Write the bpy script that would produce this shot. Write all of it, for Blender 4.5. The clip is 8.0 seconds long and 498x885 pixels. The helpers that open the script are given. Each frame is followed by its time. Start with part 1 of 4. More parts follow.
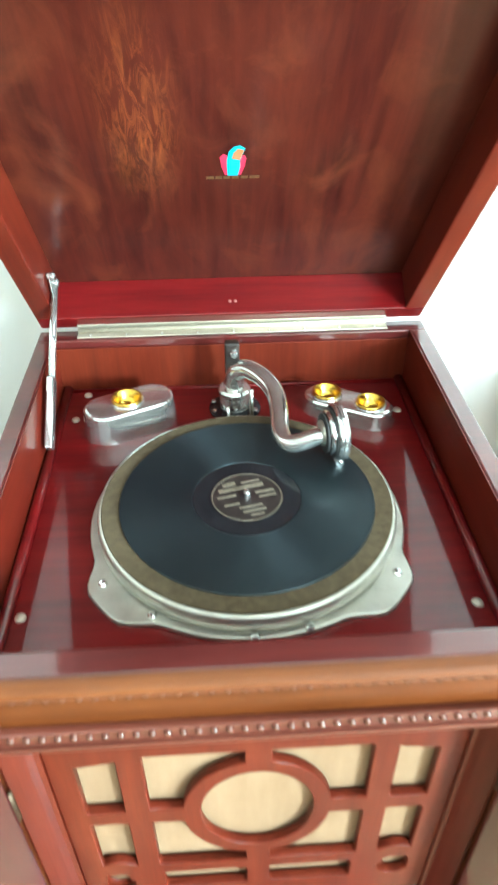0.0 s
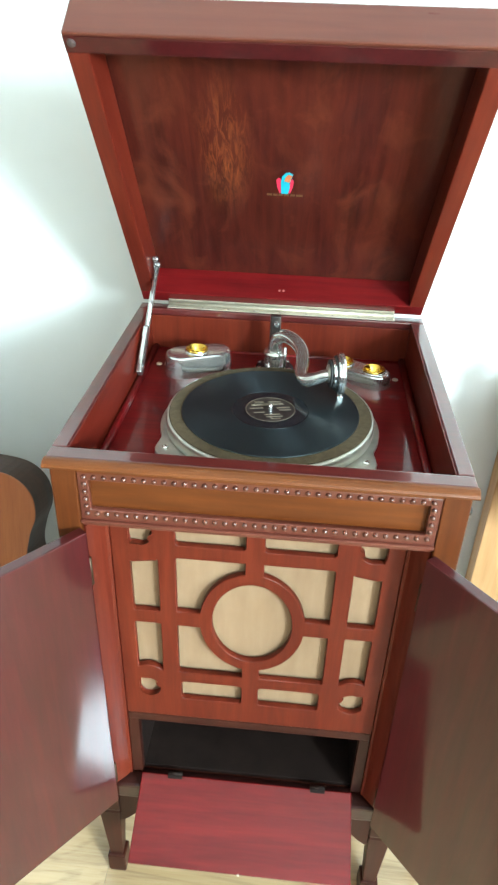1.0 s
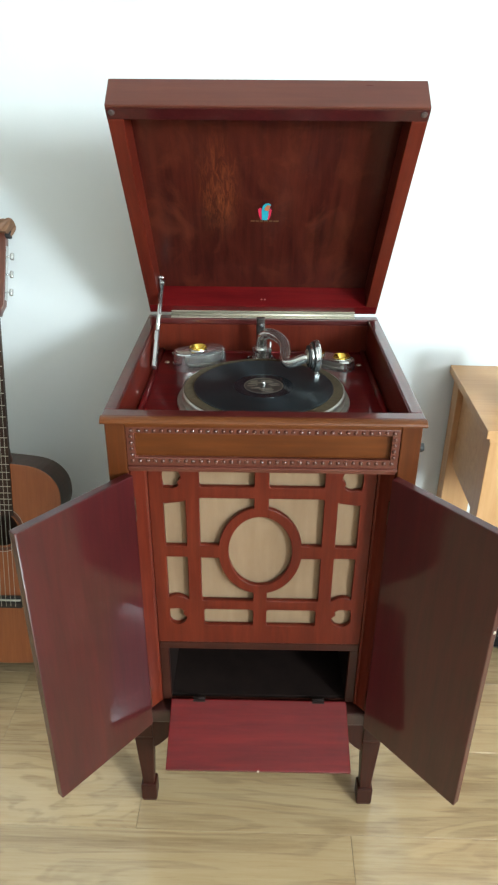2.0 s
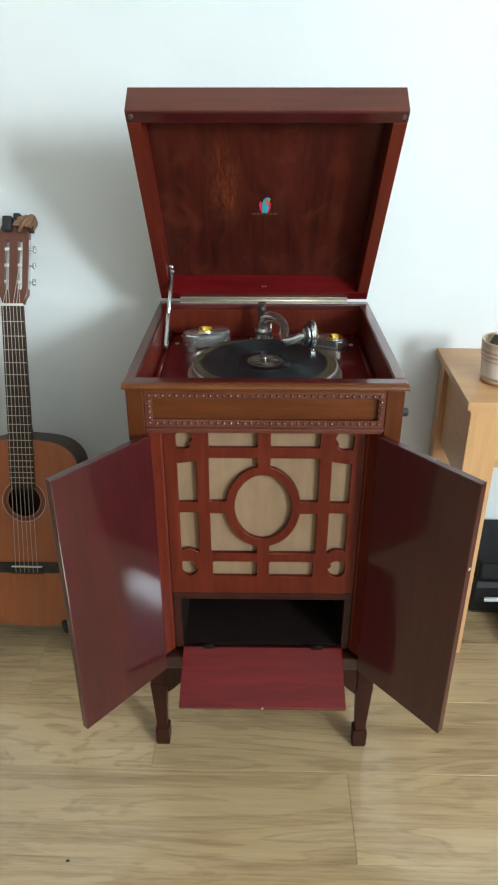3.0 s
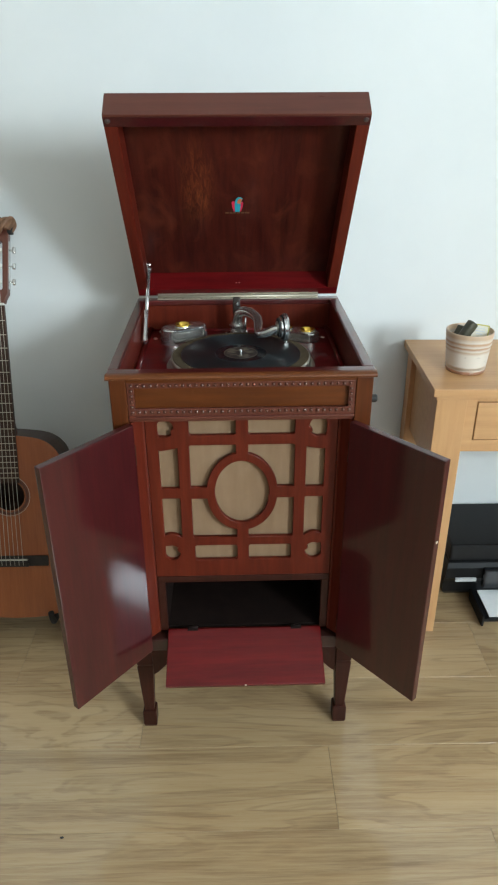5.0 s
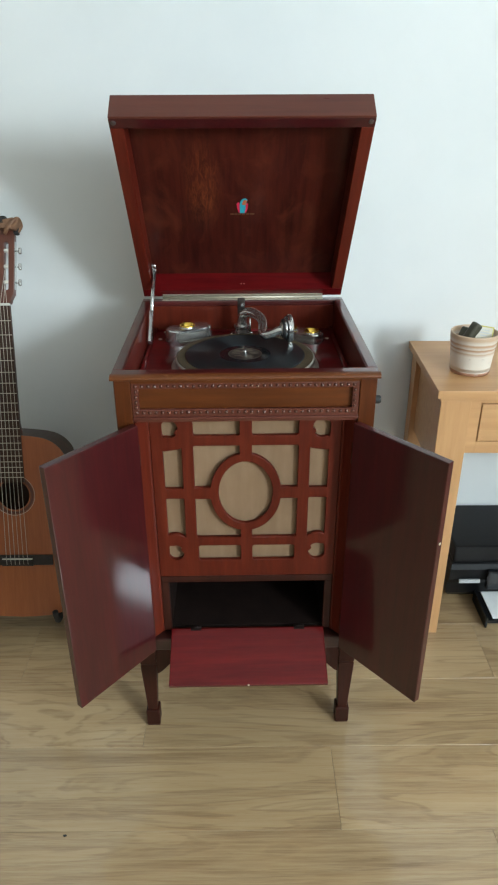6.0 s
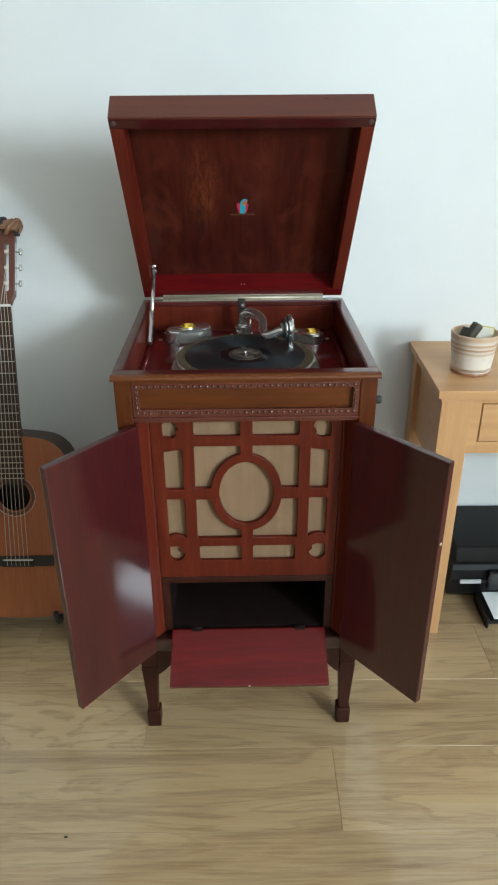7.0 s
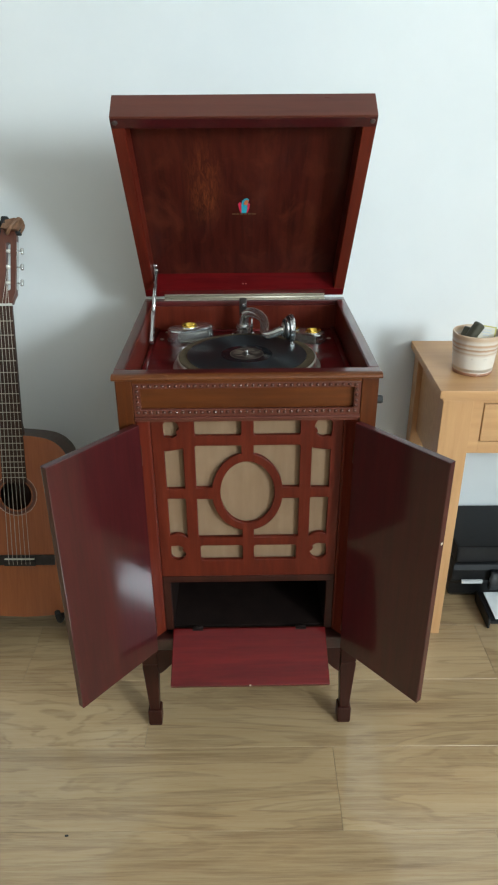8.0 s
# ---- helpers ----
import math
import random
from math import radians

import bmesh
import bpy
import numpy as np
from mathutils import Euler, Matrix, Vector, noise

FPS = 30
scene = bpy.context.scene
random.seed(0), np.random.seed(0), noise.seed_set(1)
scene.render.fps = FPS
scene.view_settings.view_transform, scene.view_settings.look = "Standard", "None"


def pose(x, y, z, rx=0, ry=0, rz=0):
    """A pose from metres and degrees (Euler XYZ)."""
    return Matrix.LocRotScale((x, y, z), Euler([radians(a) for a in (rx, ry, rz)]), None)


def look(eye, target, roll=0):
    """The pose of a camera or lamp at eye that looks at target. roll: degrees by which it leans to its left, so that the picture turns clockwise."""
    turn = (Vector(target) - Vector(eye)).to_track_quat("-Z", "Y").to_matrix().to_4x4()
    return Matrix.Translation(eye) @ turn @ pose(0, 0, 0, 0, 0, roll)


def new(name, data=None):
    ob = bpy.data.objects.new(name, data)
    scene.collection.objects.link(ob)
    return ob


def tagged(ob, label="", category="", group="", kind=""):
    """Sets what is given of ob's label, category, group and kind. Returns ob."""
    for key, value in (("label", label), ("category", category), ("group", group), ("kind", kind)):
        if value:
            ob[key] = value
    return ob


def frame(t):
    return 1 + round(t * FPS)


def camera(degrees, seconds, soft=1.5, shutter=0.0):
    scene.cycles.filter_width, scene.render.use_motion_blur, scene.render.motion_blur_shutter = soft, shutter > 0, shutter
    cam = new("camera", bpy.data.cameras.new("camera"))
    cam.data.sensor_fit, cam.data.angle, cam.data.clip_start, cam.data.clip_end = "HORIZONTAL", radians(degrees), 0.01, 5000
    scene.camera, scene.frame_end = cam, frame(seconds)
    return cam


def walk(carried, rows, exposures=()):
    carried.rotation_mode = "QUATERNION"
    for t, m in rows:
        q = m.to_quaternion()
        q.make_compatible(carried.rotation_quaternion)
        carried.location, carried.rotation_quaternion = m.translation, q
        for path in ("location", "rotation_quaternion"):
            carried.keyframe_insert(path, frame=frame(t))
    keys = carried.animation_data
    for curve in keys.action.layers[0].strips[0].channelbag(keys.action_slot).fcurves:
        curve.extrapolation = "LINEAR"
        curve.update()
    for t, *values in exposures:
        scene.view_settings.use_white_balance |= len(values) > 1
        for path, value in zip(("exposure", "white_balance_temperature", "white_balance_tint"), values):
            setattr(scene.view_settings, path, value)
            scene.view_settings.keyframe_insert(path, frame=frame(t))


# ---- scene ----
cam = camera(39.7, 8.0, 2.1, 0.35)
PATH = [
    (0, (-0.018, -0.283, 1.354), (0.049, 1.31, 0.146), -0.4),
    (0.2, (-0.018, -0.356, 1.362), (0.077, 1.246, 0.169), 0.7),
    (0.5, (0.003, -0.46, 1.371), (0.033, 1.207, 0.266), 1.0),
    (0.8, (0.026, -0.572, 1.361), (-0.062, 1.109, 0.281), 1.8),
    (1, (0.047, -0.643, 1.371), (-0.096, 1.055, 0.324), 1.9),
    (1.2, (0.053, -0.705, 1.38), (-0.092, 1.006, 0.354), 1.5),
    (1.5, (0.042, -0.792, 1.378), (-0.061, 0.942, 0.387), 1.0),
    (1.7, (0.022, -0.857, 1.381), (-0.035, 0.902, 0.425), 0.6),
    (2.8, (-0.005, -1.091, 1.389), (-0.042, 0.689, 0.478), 0.3),
    (3, (0.005, -1.109, 1.386), (-0.043, 0.67, 0.473), -0.0),
    (3.5, (0.036, -1.153, 1.386), (-0.028, 0.621, 0.464), -0.2),
    (4, (0.024, -1.171, 1.391), (0.047, 0.621, 0.504), -0.3),
    (4.5, (0.006, -1.179, 1.393), (0.048, 0.605, 0.491), -0.5),
    (5, (0.002, -1.182, 1.391), (0.023, 0.6, 0.482), -0.3),
    (6.5, (0.005, -1.186, 1.395), (0.01, 0.596, 0.488), -0.3),
    (7, (0.005, -1.185, 1.392), (0.009, 0.598, 0.487), -0.4),
    (7.5, (0.006, -1.185, 1.396), (0.015, 0.599, 0.491), -0.3),
    (8, (0.007, -1.185, 1.392), (0.005, 0.597, 0.486), -0.4),
]
EXPOSURES = [
    (0, 1.80, 6100, -3), (0.5, 1.50, 6100, -3), (1, 1.20, 6200, 1), (1.5, 0.76, 6350, 5),
    (3, -0.03, 6500, 10), (3.5, -0.08, 6500, 10), (4.5, -0.29, 6500, 10), (8, -0.29, 6500, 10),
]
walk(cam, [(t, look(eye, target, roll)) for t, eye, target, roll in PATH], EXPOSURES)

# ---------------------------------------------------------------- world and light
world = bpy.data.worlds.new("world")
scene.world = world
world.use_nodes = True
wn = world.node_tree.nodes
sky = wn.new("ShaderNodeTexSky")
sky.sky_type, sky.sun_disc = "NISHITA", False
sky.sun_elevation, sky.sun_rotation = radians(38), radians(200)
wn["Background"].inputs["Strength"].default_value = 0.10
world.node_tree.links.new(sky.outputs["Color"], wn["Background"].inputs["Color"])

EAST = 2.4
# two windows in the side wall: y from, y to, z from, z to, watts
WINDOWS = ((-3.35, -2.45, 1.70, 2.50, 246.0), (-1.62, -1.22, 1.22, 1.68, 44.0))
for y0, y1, z0, z1, watts in WINDOWS:
    lamp = bpy.data.lights.new("window_daylight", "AREA")
    lamp.shape, lamp.size, lamp.size_y = "RECTANGLE", z1 - z0 - 0.1, y1 - y0 - 0.1
    lamp.energy, lamp.color = watts, (0.775, 0.925, 1.0)
    lamp_ob = new("window_daylight", lamp)
    lamp_ob.matrix_world = look((EAST + 0.05, (y0 + y1) / 2, (z0 + z1) / 2), (0, (y0 + y1) / 2, (z0 + z1) / 2), 90)


# ---------------------------------------------------------------- mesh helpers
def part(name, data, material, parent=None, label="", smooth=False):
    """One mesh object from a bmesh or mesh, under a thing or a part."""
    if isinstance(data, bmesh.types.BMesh):
        mesh = bpy.data.meshes.new(name)
        bmesh.ops.recalc_face_normals(data, faces=data.faces)
        data.to_mesh(mesh)
        data.free()
    else:
        mesh = data
    if smooth:
        mesh.shade_smooth()
    if not mesh.materials:
        mesh.materials.append(material)
    ob = new(name, mesh)
    if parent is not None:
        ob.parent = parent
    if label:
        ob["label"] = label
    return ob


def thing(name, label, category, m=None, group=""):
    ob = new(name)
    ob.empty_display_size = 0.05
    if m is not None:
        ob.matrix_world = m
    return tagged(ob, label, category, group)


def box(x0, x1, y0, y1, z0, z1, bevel=0.002, bm=None, seg=2):
    own = bmesh.new()
    v = [own.verts.new((x, y, z)) for z in (z0, z1) for y in (y0, y1) for x in (x0, x1)]
    for f in ((0, 2, 3, 1), (4, 5, 7, 6), (0, 1, 5, 4), (2, 6, 7, 3), (0, 4, 6, 2), (1, 3, 7, 5)):
        own.faces.new([v[i] for i in f])
    if bevel:
        bmesh.ops.bevel(own, geom=own.edges[:], offset=bevel, segments=seg, affect="EDGES", profile=0.6)
    if bm is None:
        return own
    return merge(bm, own)


def merge(bm, other, m=None):
    tmp = bpy.data.meshes.new("tmp")
    if m is not None:
        bmesh.ops.transform(other, matrix=m, verts=other.verts)
    other.to_mesh(tmp)
    other.free()
    bm.from_mesh(tmp)
    bpy.data.meshes.remove(tmp)
    return bm


def loft(rings, closed=True):
    """A skin over rings of equally many points, capped at both ends."""
    bm = bmesh.new()
    vs = [[bm.verts.new(p) for p in r] for r in rings]
    n = len(rings[0])
    for a, b in zip(vs, vs[1:]):
        for i in range(n):
            bm.faces.new((a[i], a[(i + 1) % n], b[(i + 1) % n], b[i]))
    if closed:
        bm.faces.new(vs[0][::-1])
        bm.faces.new(vs[-1])
    return bm


def lathe(profile, seg=40, closed=True):
    """Turned form about z from (radius, z) pairs."""
    return loft([[(max(r, 1e-4) * math.cos(2 * math.pi * i / seg), max(r, 1e-4) * math.sin(2 * math.pi * i / seg), z) for i in range(seg)] for r, z in profile], closed)


def spline(pts, n=8, cyclic=False):
    """Catmull-Rom through the points."""
    p = [Vector(q) for q in pts]
    out, m = [], len(p)
    for i in range(m if cyclic else m - 1):
        a, b, c, d = (p[(i + k) % m] if cyclic else p[min(max(i + k, 0), m - 1)] for k in (-1, 0, 1, 2))
        for j in range(n):
            t = j / n
            out.append(0.5 * (2 * b + (c - a) * t + (2 * a - 5 * b + 4 * c - d) * t * t + (3 * b - a - 3 * c + d) * t ** 3))
    if not cyclic:
        out.append(p[-1])
    return out


def tube(path, radius, seg=14):
    """A round bar along a path; radius is a number or a function of 0..1."""
    rings, side = [], None
    for i, p in enumerate(path):
        d = (path[min(i + 1, len(path) - 1)] - path[max(i - 1, 0)]).normalized()
        side = (side - d * side.dot(d)).normalized() if side is not None else d.orthogonal().normalized()
        up = d.cross(side)
        r = radius(i / (len(path) - 1)) if callable(radius) else radius
        rings.append([p + r * (math.cos(2 * math.pi * k / seg) * side + math.sin(2 * math.pi * k / seg) * up) for k in range(seg)])
    return loft(rings)


def fill(loops, depth, bevel=0.0, upright=True):
    """A flat board of that thickness cut out along closed loops (the first is the outline, the others are holes)."""
    cu = bpy.data.curves.new("cut", "CURVE")
    cu.dimensions, cu.fill_mode, cu.extrude, cu.bevel_depth, cu.bevel_resolution = "2D", "BOTH", max(depth / 2 - bevel, 1e-5), bevel, 1
    cu.offset = -bevel
    for loop in loops:
        sp = cu.splines.new("POLY")
        sp.points.add(len(loop) - 1)
        for q, xy in zip(sp.points, loop):
            q.co = (xy[0], xy[1], 0, 1)
        sp.use_cyclic_u = True
    ob = new("cut", cu)
    mesh = bpy.data.meshes.new_from_object(ob.evaluated_get(bpy.context.evaluated_depsgraph_get()))
    bpy.data.objects.remove(ob)
    bpy.data.curves.remove(cu)
    if upright:
        mesh.transform(Matrix.Rotation(radians(90), 4, "X"))
    return mesh


def rounded(x0, x1, y0, y1, r=0.004, n=4):
    pts = []
    for cx, cy, a in ((x1 - r, y0 + r, -90), (x1 - r, y1 - r, 0), (x0 + r, y1 - r, 90), (x0 + r, y0 + r, 180)):
        pts += [(cx + r * math.cos(radians(a + 90 * k / n)), cy + r * math.sin(radians(a + 90 * k / n))) for k in range(n + 1)]
    return pts


def ellipse(cx, cy, rx, ry, n=48):
    return [(cx + rx * math.cos(2 * math.pi * k / n), cy + ry * math.sin(2 * math.pi * k / n)) for k in range(n)]


# ---------------------------------------------------------------- materials
def shader(name, rough=0.5, metal=0.0, coat=0.0, coat_rough=0.1, spec=0.5):
    m = bpy.data.materials.new(name)
    m.use_nodes = True
    b = m.node_tree.nodes["Principled BSDF"]
    b.inputs["Roughness"].default_value, b.inputs["Metallic"].default_value = rough, metal
    b.inputs["Coat Weight"].default_value, b.inputs["Coat Roughness"].default_value = coat, coat_rough
    b.inputs["Specular IOR Level"].default_value = spec
    return m, m.node_tree.nodes, m.node_tree.links, b


def coords(n, l, scale, spread=0.0):
    """Object coordinates, stretched, and shifted from object to object by spread."""
    tc, mp = n.new("ShaderNodeTexCoord"), n.new("ShaderNodeMapping")
    mp.inputs["Scale"].default_value = scale
    l.new(tc.outputs["Object"], mp.inputs["Vector"])
    if spread:
        info, mul = n.new("ShaderNodeObjectInfo"), n.new("ShaderNodeMath")
        mul.operation = "MULTIPLY"
        mul.inputs[1].default_value = spread
        l.new(info.outputs["Random"], mul.inputs[0])
        l.new(mul.outputs[0], mp.inputs["Location"])
    return mp.outputs["Vector"]


def noise_of(n, l, vec, scale, detail=6.0, rough=0.6, dist=0.0):
    t = n.new("ShaderNodeTexNoise")
    t.inputs["Scale"].default_value, t.inputs["Detail"].default_value = scale, detail
    t.inputs["Roughness"].default_value, t.inputs["Distortion"].default_value = rough, dist
    l.new(vec, t.inputs["Vector"])
    return t.outputs["Fac"]


def ramp(n, l, fac, stops):
    r = n.new("ShaderNodeValToRGB")
    e = r.color_ramp.elements
    while len(e) < len(stops):
        e.new(0.5)
    for el, (p, c) in zip(e, stops):
        el.position, el.color = p, (*c, 1) if len(c) == 3 else c
    l.new(fac, r.inputs["Fac"])
    return r.outputs["Color"]


def mixed(n, l, fac, a, b, mode="MIX"):
    x = n.new("ShaderNodeMix")
    x.data_type, x.blend_type = "RGBA", mode
    for sock, v in ((x.inputs["Factor"], fac), (x.inputs["A"], a), (x.inputs["B"], b)):
        if isinstance(v, bpy.types.NodeSocket):
            l.new(v, sock)
        else:
            sock.default_value = v if isinstance(v, float) else (*v, 1)
    return x.outputs["Result"]


def bumped(n, l, b, height, strength, dist=0.001):
    bp = n.new("ShaderNodeBump")
    bp.inputs["Strength"].default_value, bp.inputs["Distance"].default_value = strength, dist
    l.new(height, bp.inputs["Height"])
    l.new(bp.outputs["Normal"], b.inputs["Normal"])


def scaled(n, l, fac, lo, hi):
    r = n.new("ShaderNodeMapRange")
    r.inputs["To Min"].default_value, r.inputs["To Max"].default_value = lo, hi
    l.new(fac, r.inputs["Value"])
    return r.outputs["Result"]


def wood(name, dark, mid, light, along="x", fine=1.0, figure=0.45, rough=0.35, coat=0.5, coat_rough=0.12, relief=0.15, spread=0.0, spec=0.5):
    """Varnished wood: long fibres along one axis, a soft figure across them, and wear in the gloss."""
    m, n, l, b = shader(name, rough, 0, coat, coat_rough, spec)
    k = {"x": (6, 90, 90), "y": (90, 6, 90), "z": (90, 90, 6)}[along]
    kb = {"x": (2.2, 14, 14), "y": (14, 2.2, 14), "z": (14, 14, 2.2)}[along]
    fib = noise_of(n, l, coords(n, l, [c * fine for c in k], spread), 1.0, 8, 0.65, 0.3)
    fig = noise_of(n, l, coords(n, l, kb, spread), 1.0, 4, 0.55, 1.2)
    c1 = ramp(n, l, fib, ((0.3, dark), (0.52, mid), (0.75, light)))
    c2 = ramp(n, l, fig, ((0.3, dark), (0.5, mid), (0.72, light)))
    l.new(mixed(n, l, figure, c1, c2), b.inputs["Base Color"])
    l.new(scaled(n, l, fig, rough - 0.08, rough + 0.1), b.inputs["Roughness"])
    bumped(n, l, b, fib, relief, 0.0006)
    return m


def plain(name, a, c, scale=30, rough=0.5, metal=0.0, relief=0.1, coat=0.0, spec=0.5, dist=0.0006):
    """Two close tones mottled over one another, with a fine relief."""
    m, n, l, b = shader(name, rough, metal, coat, 0.1, spec)
    vec = coords(n, l, (1, 1, 1))
    big, small = noise_of(n, l, vec, scale, 5), noise_of(n, l, vec, scale * 9, 4)
    l.new(ramp(n, l, big, ((0.32, a), (0.7, c))), b.inputs["Base Color"])
    l.new(scaled(n, l, small, max(rough - 0.06, 0.02), rough + 0.08), b.inputs["Roughness"])
    bumped(n, l, b, small, relief, dist)
    return m


def make_veneer():
    """Dark mahogany veneer with upright fibres, pale worn flecks and a flame of lighter figure."""
    m, n, l, b = shader("figured_lid_veneer", 0.36, 0, 0.3, 0.16, 0.2)
    fib = noise_of(n, l, coords(n, l, (70, 5, 1)), 1.0, 8, 0.65, 0.4)
    fig = noise_of(n, l, coords(n, l, (11, 2.6, 1)), 1.0, 5, 0.6, 1.4)
    mott = noise_of(n, l, coords(n, l, (16, 11, 1)), 1.0, 5, 0.6, 0.8)
    c = ramp(n, l, fib, ((0.3, (0.020, 0.0028, 0.0024)), (0.5, (0.042, 0.0058, 0.0042)), (0.75, (0.078, 0.0135, 0.0068))))
    c = mixed(n, l, ramp(n, l, fig, ((0.36, (0, 0, 0)), (0.7, (0.8, 0.8, 0.8)))), c, (0.088, 0.0150, 0.0080))
    c = mixed(n, l, ramp(n, l, mott, ((0.52, (0, 0, 0)), (0.72, (0.65, 0.65, 0.65)))), c, (0.118, 0.026, 0.0115))
    tc, mp = n.new("ShaderNodeTexCoord"), n.new("ShaderNodeMapping")
    mp.inputs["Location"].default_value, mp.inputs["Rotation"].default_value, mp.inputs["Scale"].default_value = (2.339, 1.652, 0), (0, 0, radians(-14)), (22, 7, 1)
    l.new(tc.outputs["Object"], mp.inputs["Vector"])
    g = n.new("ShaderNodeTexGradient")
    g.gradient_type = "SPHERICAL"
    l.new(mp.outputs["Vector"], g.inputs["Vector"])
    flame = noise_of(n, l, coords(n, l, (130, 22, 1)), 1.0, 6, 0.7, 1.5)
    mul = n.new("ShaderNodeMath")
    mul.operation = "MULTIPLY"
    l.new(g.outputs["Fac"], mul.inputs[0])
    l.new(ramp(n, l, flame, ((0.45, (0, 0, 0)), (0.72, (1, 1, 1)))), mul.inputs[1])
    c = mixed(n, l, mul.outputs[0], c, (0.27, 0.072, 0.019))
    l.new(c, b.inputs["Base Color"])
    l.new(scaled(n, l, mott, 0.26, 0.46), b.inputs["Roughness"])
    bumped(n, l, b, fib, 0.06, 0.0006)
    return m


def metal(name, a, c, scale, rough, amount=1.0):
    """Polished or dull metal: soft clouding of tone and of polish, fine hairlines."""
    m, n, l, b = shader(name, rough, amount)
    vec = coords(n, l, (1, 1, 1))
    cloud = noise_of(n, l, vec, scale, 3)
    l.new(ramp(n, l, cloud, ((0.3, a), (0.7, c))), b.inputs["Base Color"])
    l.new(scaled(n, l, cloud, rough * 0.85, rough * 1.2), b.inputs["Roughness"])
    bumped(n, l, b, noise_of(n, l, coords(n, l, (60, 900, 400)), 1.0, 2), 0.02, 0.0001)
    return m


RED_X = wood("red_mahogany_across", (0.058, 0.0018, 0.0024), (0.104, 0.0034, 0.0042), (0.150, 0.0066, 0.0062), "x", rough=0.34, coat=0.6, coat_rough=0.06, relief=0.03, spec=0.12)
RED_Z = wood("red_mahogany_upright", (0.024, 0.0013, 0.0022), (0.043, 0.0025, 0.0036), (0.064, 0.0047, 0.0052), "z", rough=0.46, coat=0.95, coat_rough=0.10, relief=0.03, spec=0.2)
FRET = wood("fretwork_mahogany", (0.056, 0.0064, 0.0032), (0.094, 0.0122, 0.0050), (0.136, 0.022, 0.0085), "z", rough=0.4, coat=0.06, coat_rough=0.18, relief=0.08, spec=0.15)
HONEY_X = wood("honey_mahogany_across", (0.054, 0.0128, 0.0030), (0.090, 0.0225, 0.0048), (0.136, 0.038, 0.008), "x", rough=0.38, coat=0.1, coat_rough=0.14, relief=0.08, spec=0.15)
HONEY_Z = wood("honey_mahogany_upright", (0.048, 0.0112, 0.0030), (0.080, 0.0195, 0.0046), (0.122, 0.034, 0.0076), "z", rough=0.4, coat=0.1, coat_rough=0.16, relief=0.08, spec=0.15)
BROWN_X = wood("brown_mahogany_across", (0.07, 0.016, 0.010), (0.09, 0.0225, 0.0135), (0.115, 0.031, 0.018), "x", rough=0.3, coat=0.3, coat_rough=0.10, relief=0.05, spec=0.25)
NOSEWOOD = wood("orange_nosing", (0.066, 0.0175, 0.0046), (0.105, 0.029, 0.007), (0.15, 0.046, 0.011), "x", rough=0.34, coat=0.2, coat_rough=0.12, relief=0.05, spec=0.2)
RAIL = wood("glossy_rail_mahogany", (0.04, 0.005, 0.005), (0.065, 0.008, 0.007), (0.10, 0.013, 0.010), "x", rough=0.3, coat=1.0, coat_rough=0.06, relief=0.02, spec=0.4)
BROWN_Z = wood("brown_mahogany_upright", (0.045, 0.009, 0.005), (0.08, 0.017, 0.008), (0.12, 0.028, 0.013), "z", rough=0.34, coat=0.4, coat_rough=0.14, relief=0.08, spec=0.4)
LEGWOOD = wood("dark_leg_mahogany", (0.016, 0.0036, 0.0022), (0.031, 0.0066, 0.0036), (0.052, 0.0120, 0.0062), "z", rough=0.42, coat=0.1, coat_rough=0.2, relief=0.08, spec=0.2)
LIDRAIL = wood("lid_rail_mahogany", (0.062, 0.0056, 0.0032), (0.104, 0.0112, 0.0052), (0.150, 0.020, 0.0082), "y", rough=0.36, coat=0.3, coat_rough=0.12, relief=0.04, spec=0.2)
DARK = wood("dark_stained_moulding", (0.015, 0.004, 0.003), (0.03, 0.007, 0.005), (0.045, 0.012, 0.007), "x", rough=0.32, coat=0.4, coat_rough=0.15, relief=0.08)
LIDWOOD = make_veneer()
BEAD = wood("bead_mahogany", (0.05, 0.014, 0.008), (0.085, 0.024, 0.014), (0.12, 0.036, 0.02), "x", rough=0.25, coat=0.7, coat_rough=0.1)
OAK = wood("light_oak", (0.43, 0.218, 0.086), (0.52, 0.282, 0.122), (0.59, 0.342, 0.160), "x", fine=0.6, figure=0.35, rough=0.42, coat=0.15, coat_rough=0.2, relief=0.1)
OAK_Z = wood("light_oak_upright", (0.43, 0.218, 0.086), (0.52, 0.282, 0.122), (0.59, 0.342, 0.160), "z", fine=0.6, figure=0.35, rough=0.42, coat=0.15, coat_rough=0.2, relief=0.1)
CEDAR = wood("guitar_cedar_top", (0.26, 0.068, 0.018), (0.33, 0.092, 0.025), (0.39, 0.12, 0.035), "y", fine=2.0, figure=0.3, rough=0.3, coat=0.5, coat_rough=0.1, relief=0.03)
ROSEWOOD = wood("rosewood", (0.022, 0.010, 0.006), (0.045, 0.019, 0.011), (0.075, 0.032, 0.018), "y", rough=0.45, coat=0.12, coat_rough=0.2, spec=0.3)
NECKWOOD = wood("neck_mahogany", (0.07, 0.02, 0.012), (0.11, 0.032, 0.018), (0.15, 0.045, 0.025), "y", rough=0.38, coat=0.4)
EBONY = plain("ebony", (0.012, 0.009, 0.008), (0.03, 0.02, 0.016), 60, 0.4)
CHROME = metal("nickel_plate", (0.62, 0.62, 0.60), (0.75, 0.75, 0.73), 40, 0.15, 0.9)
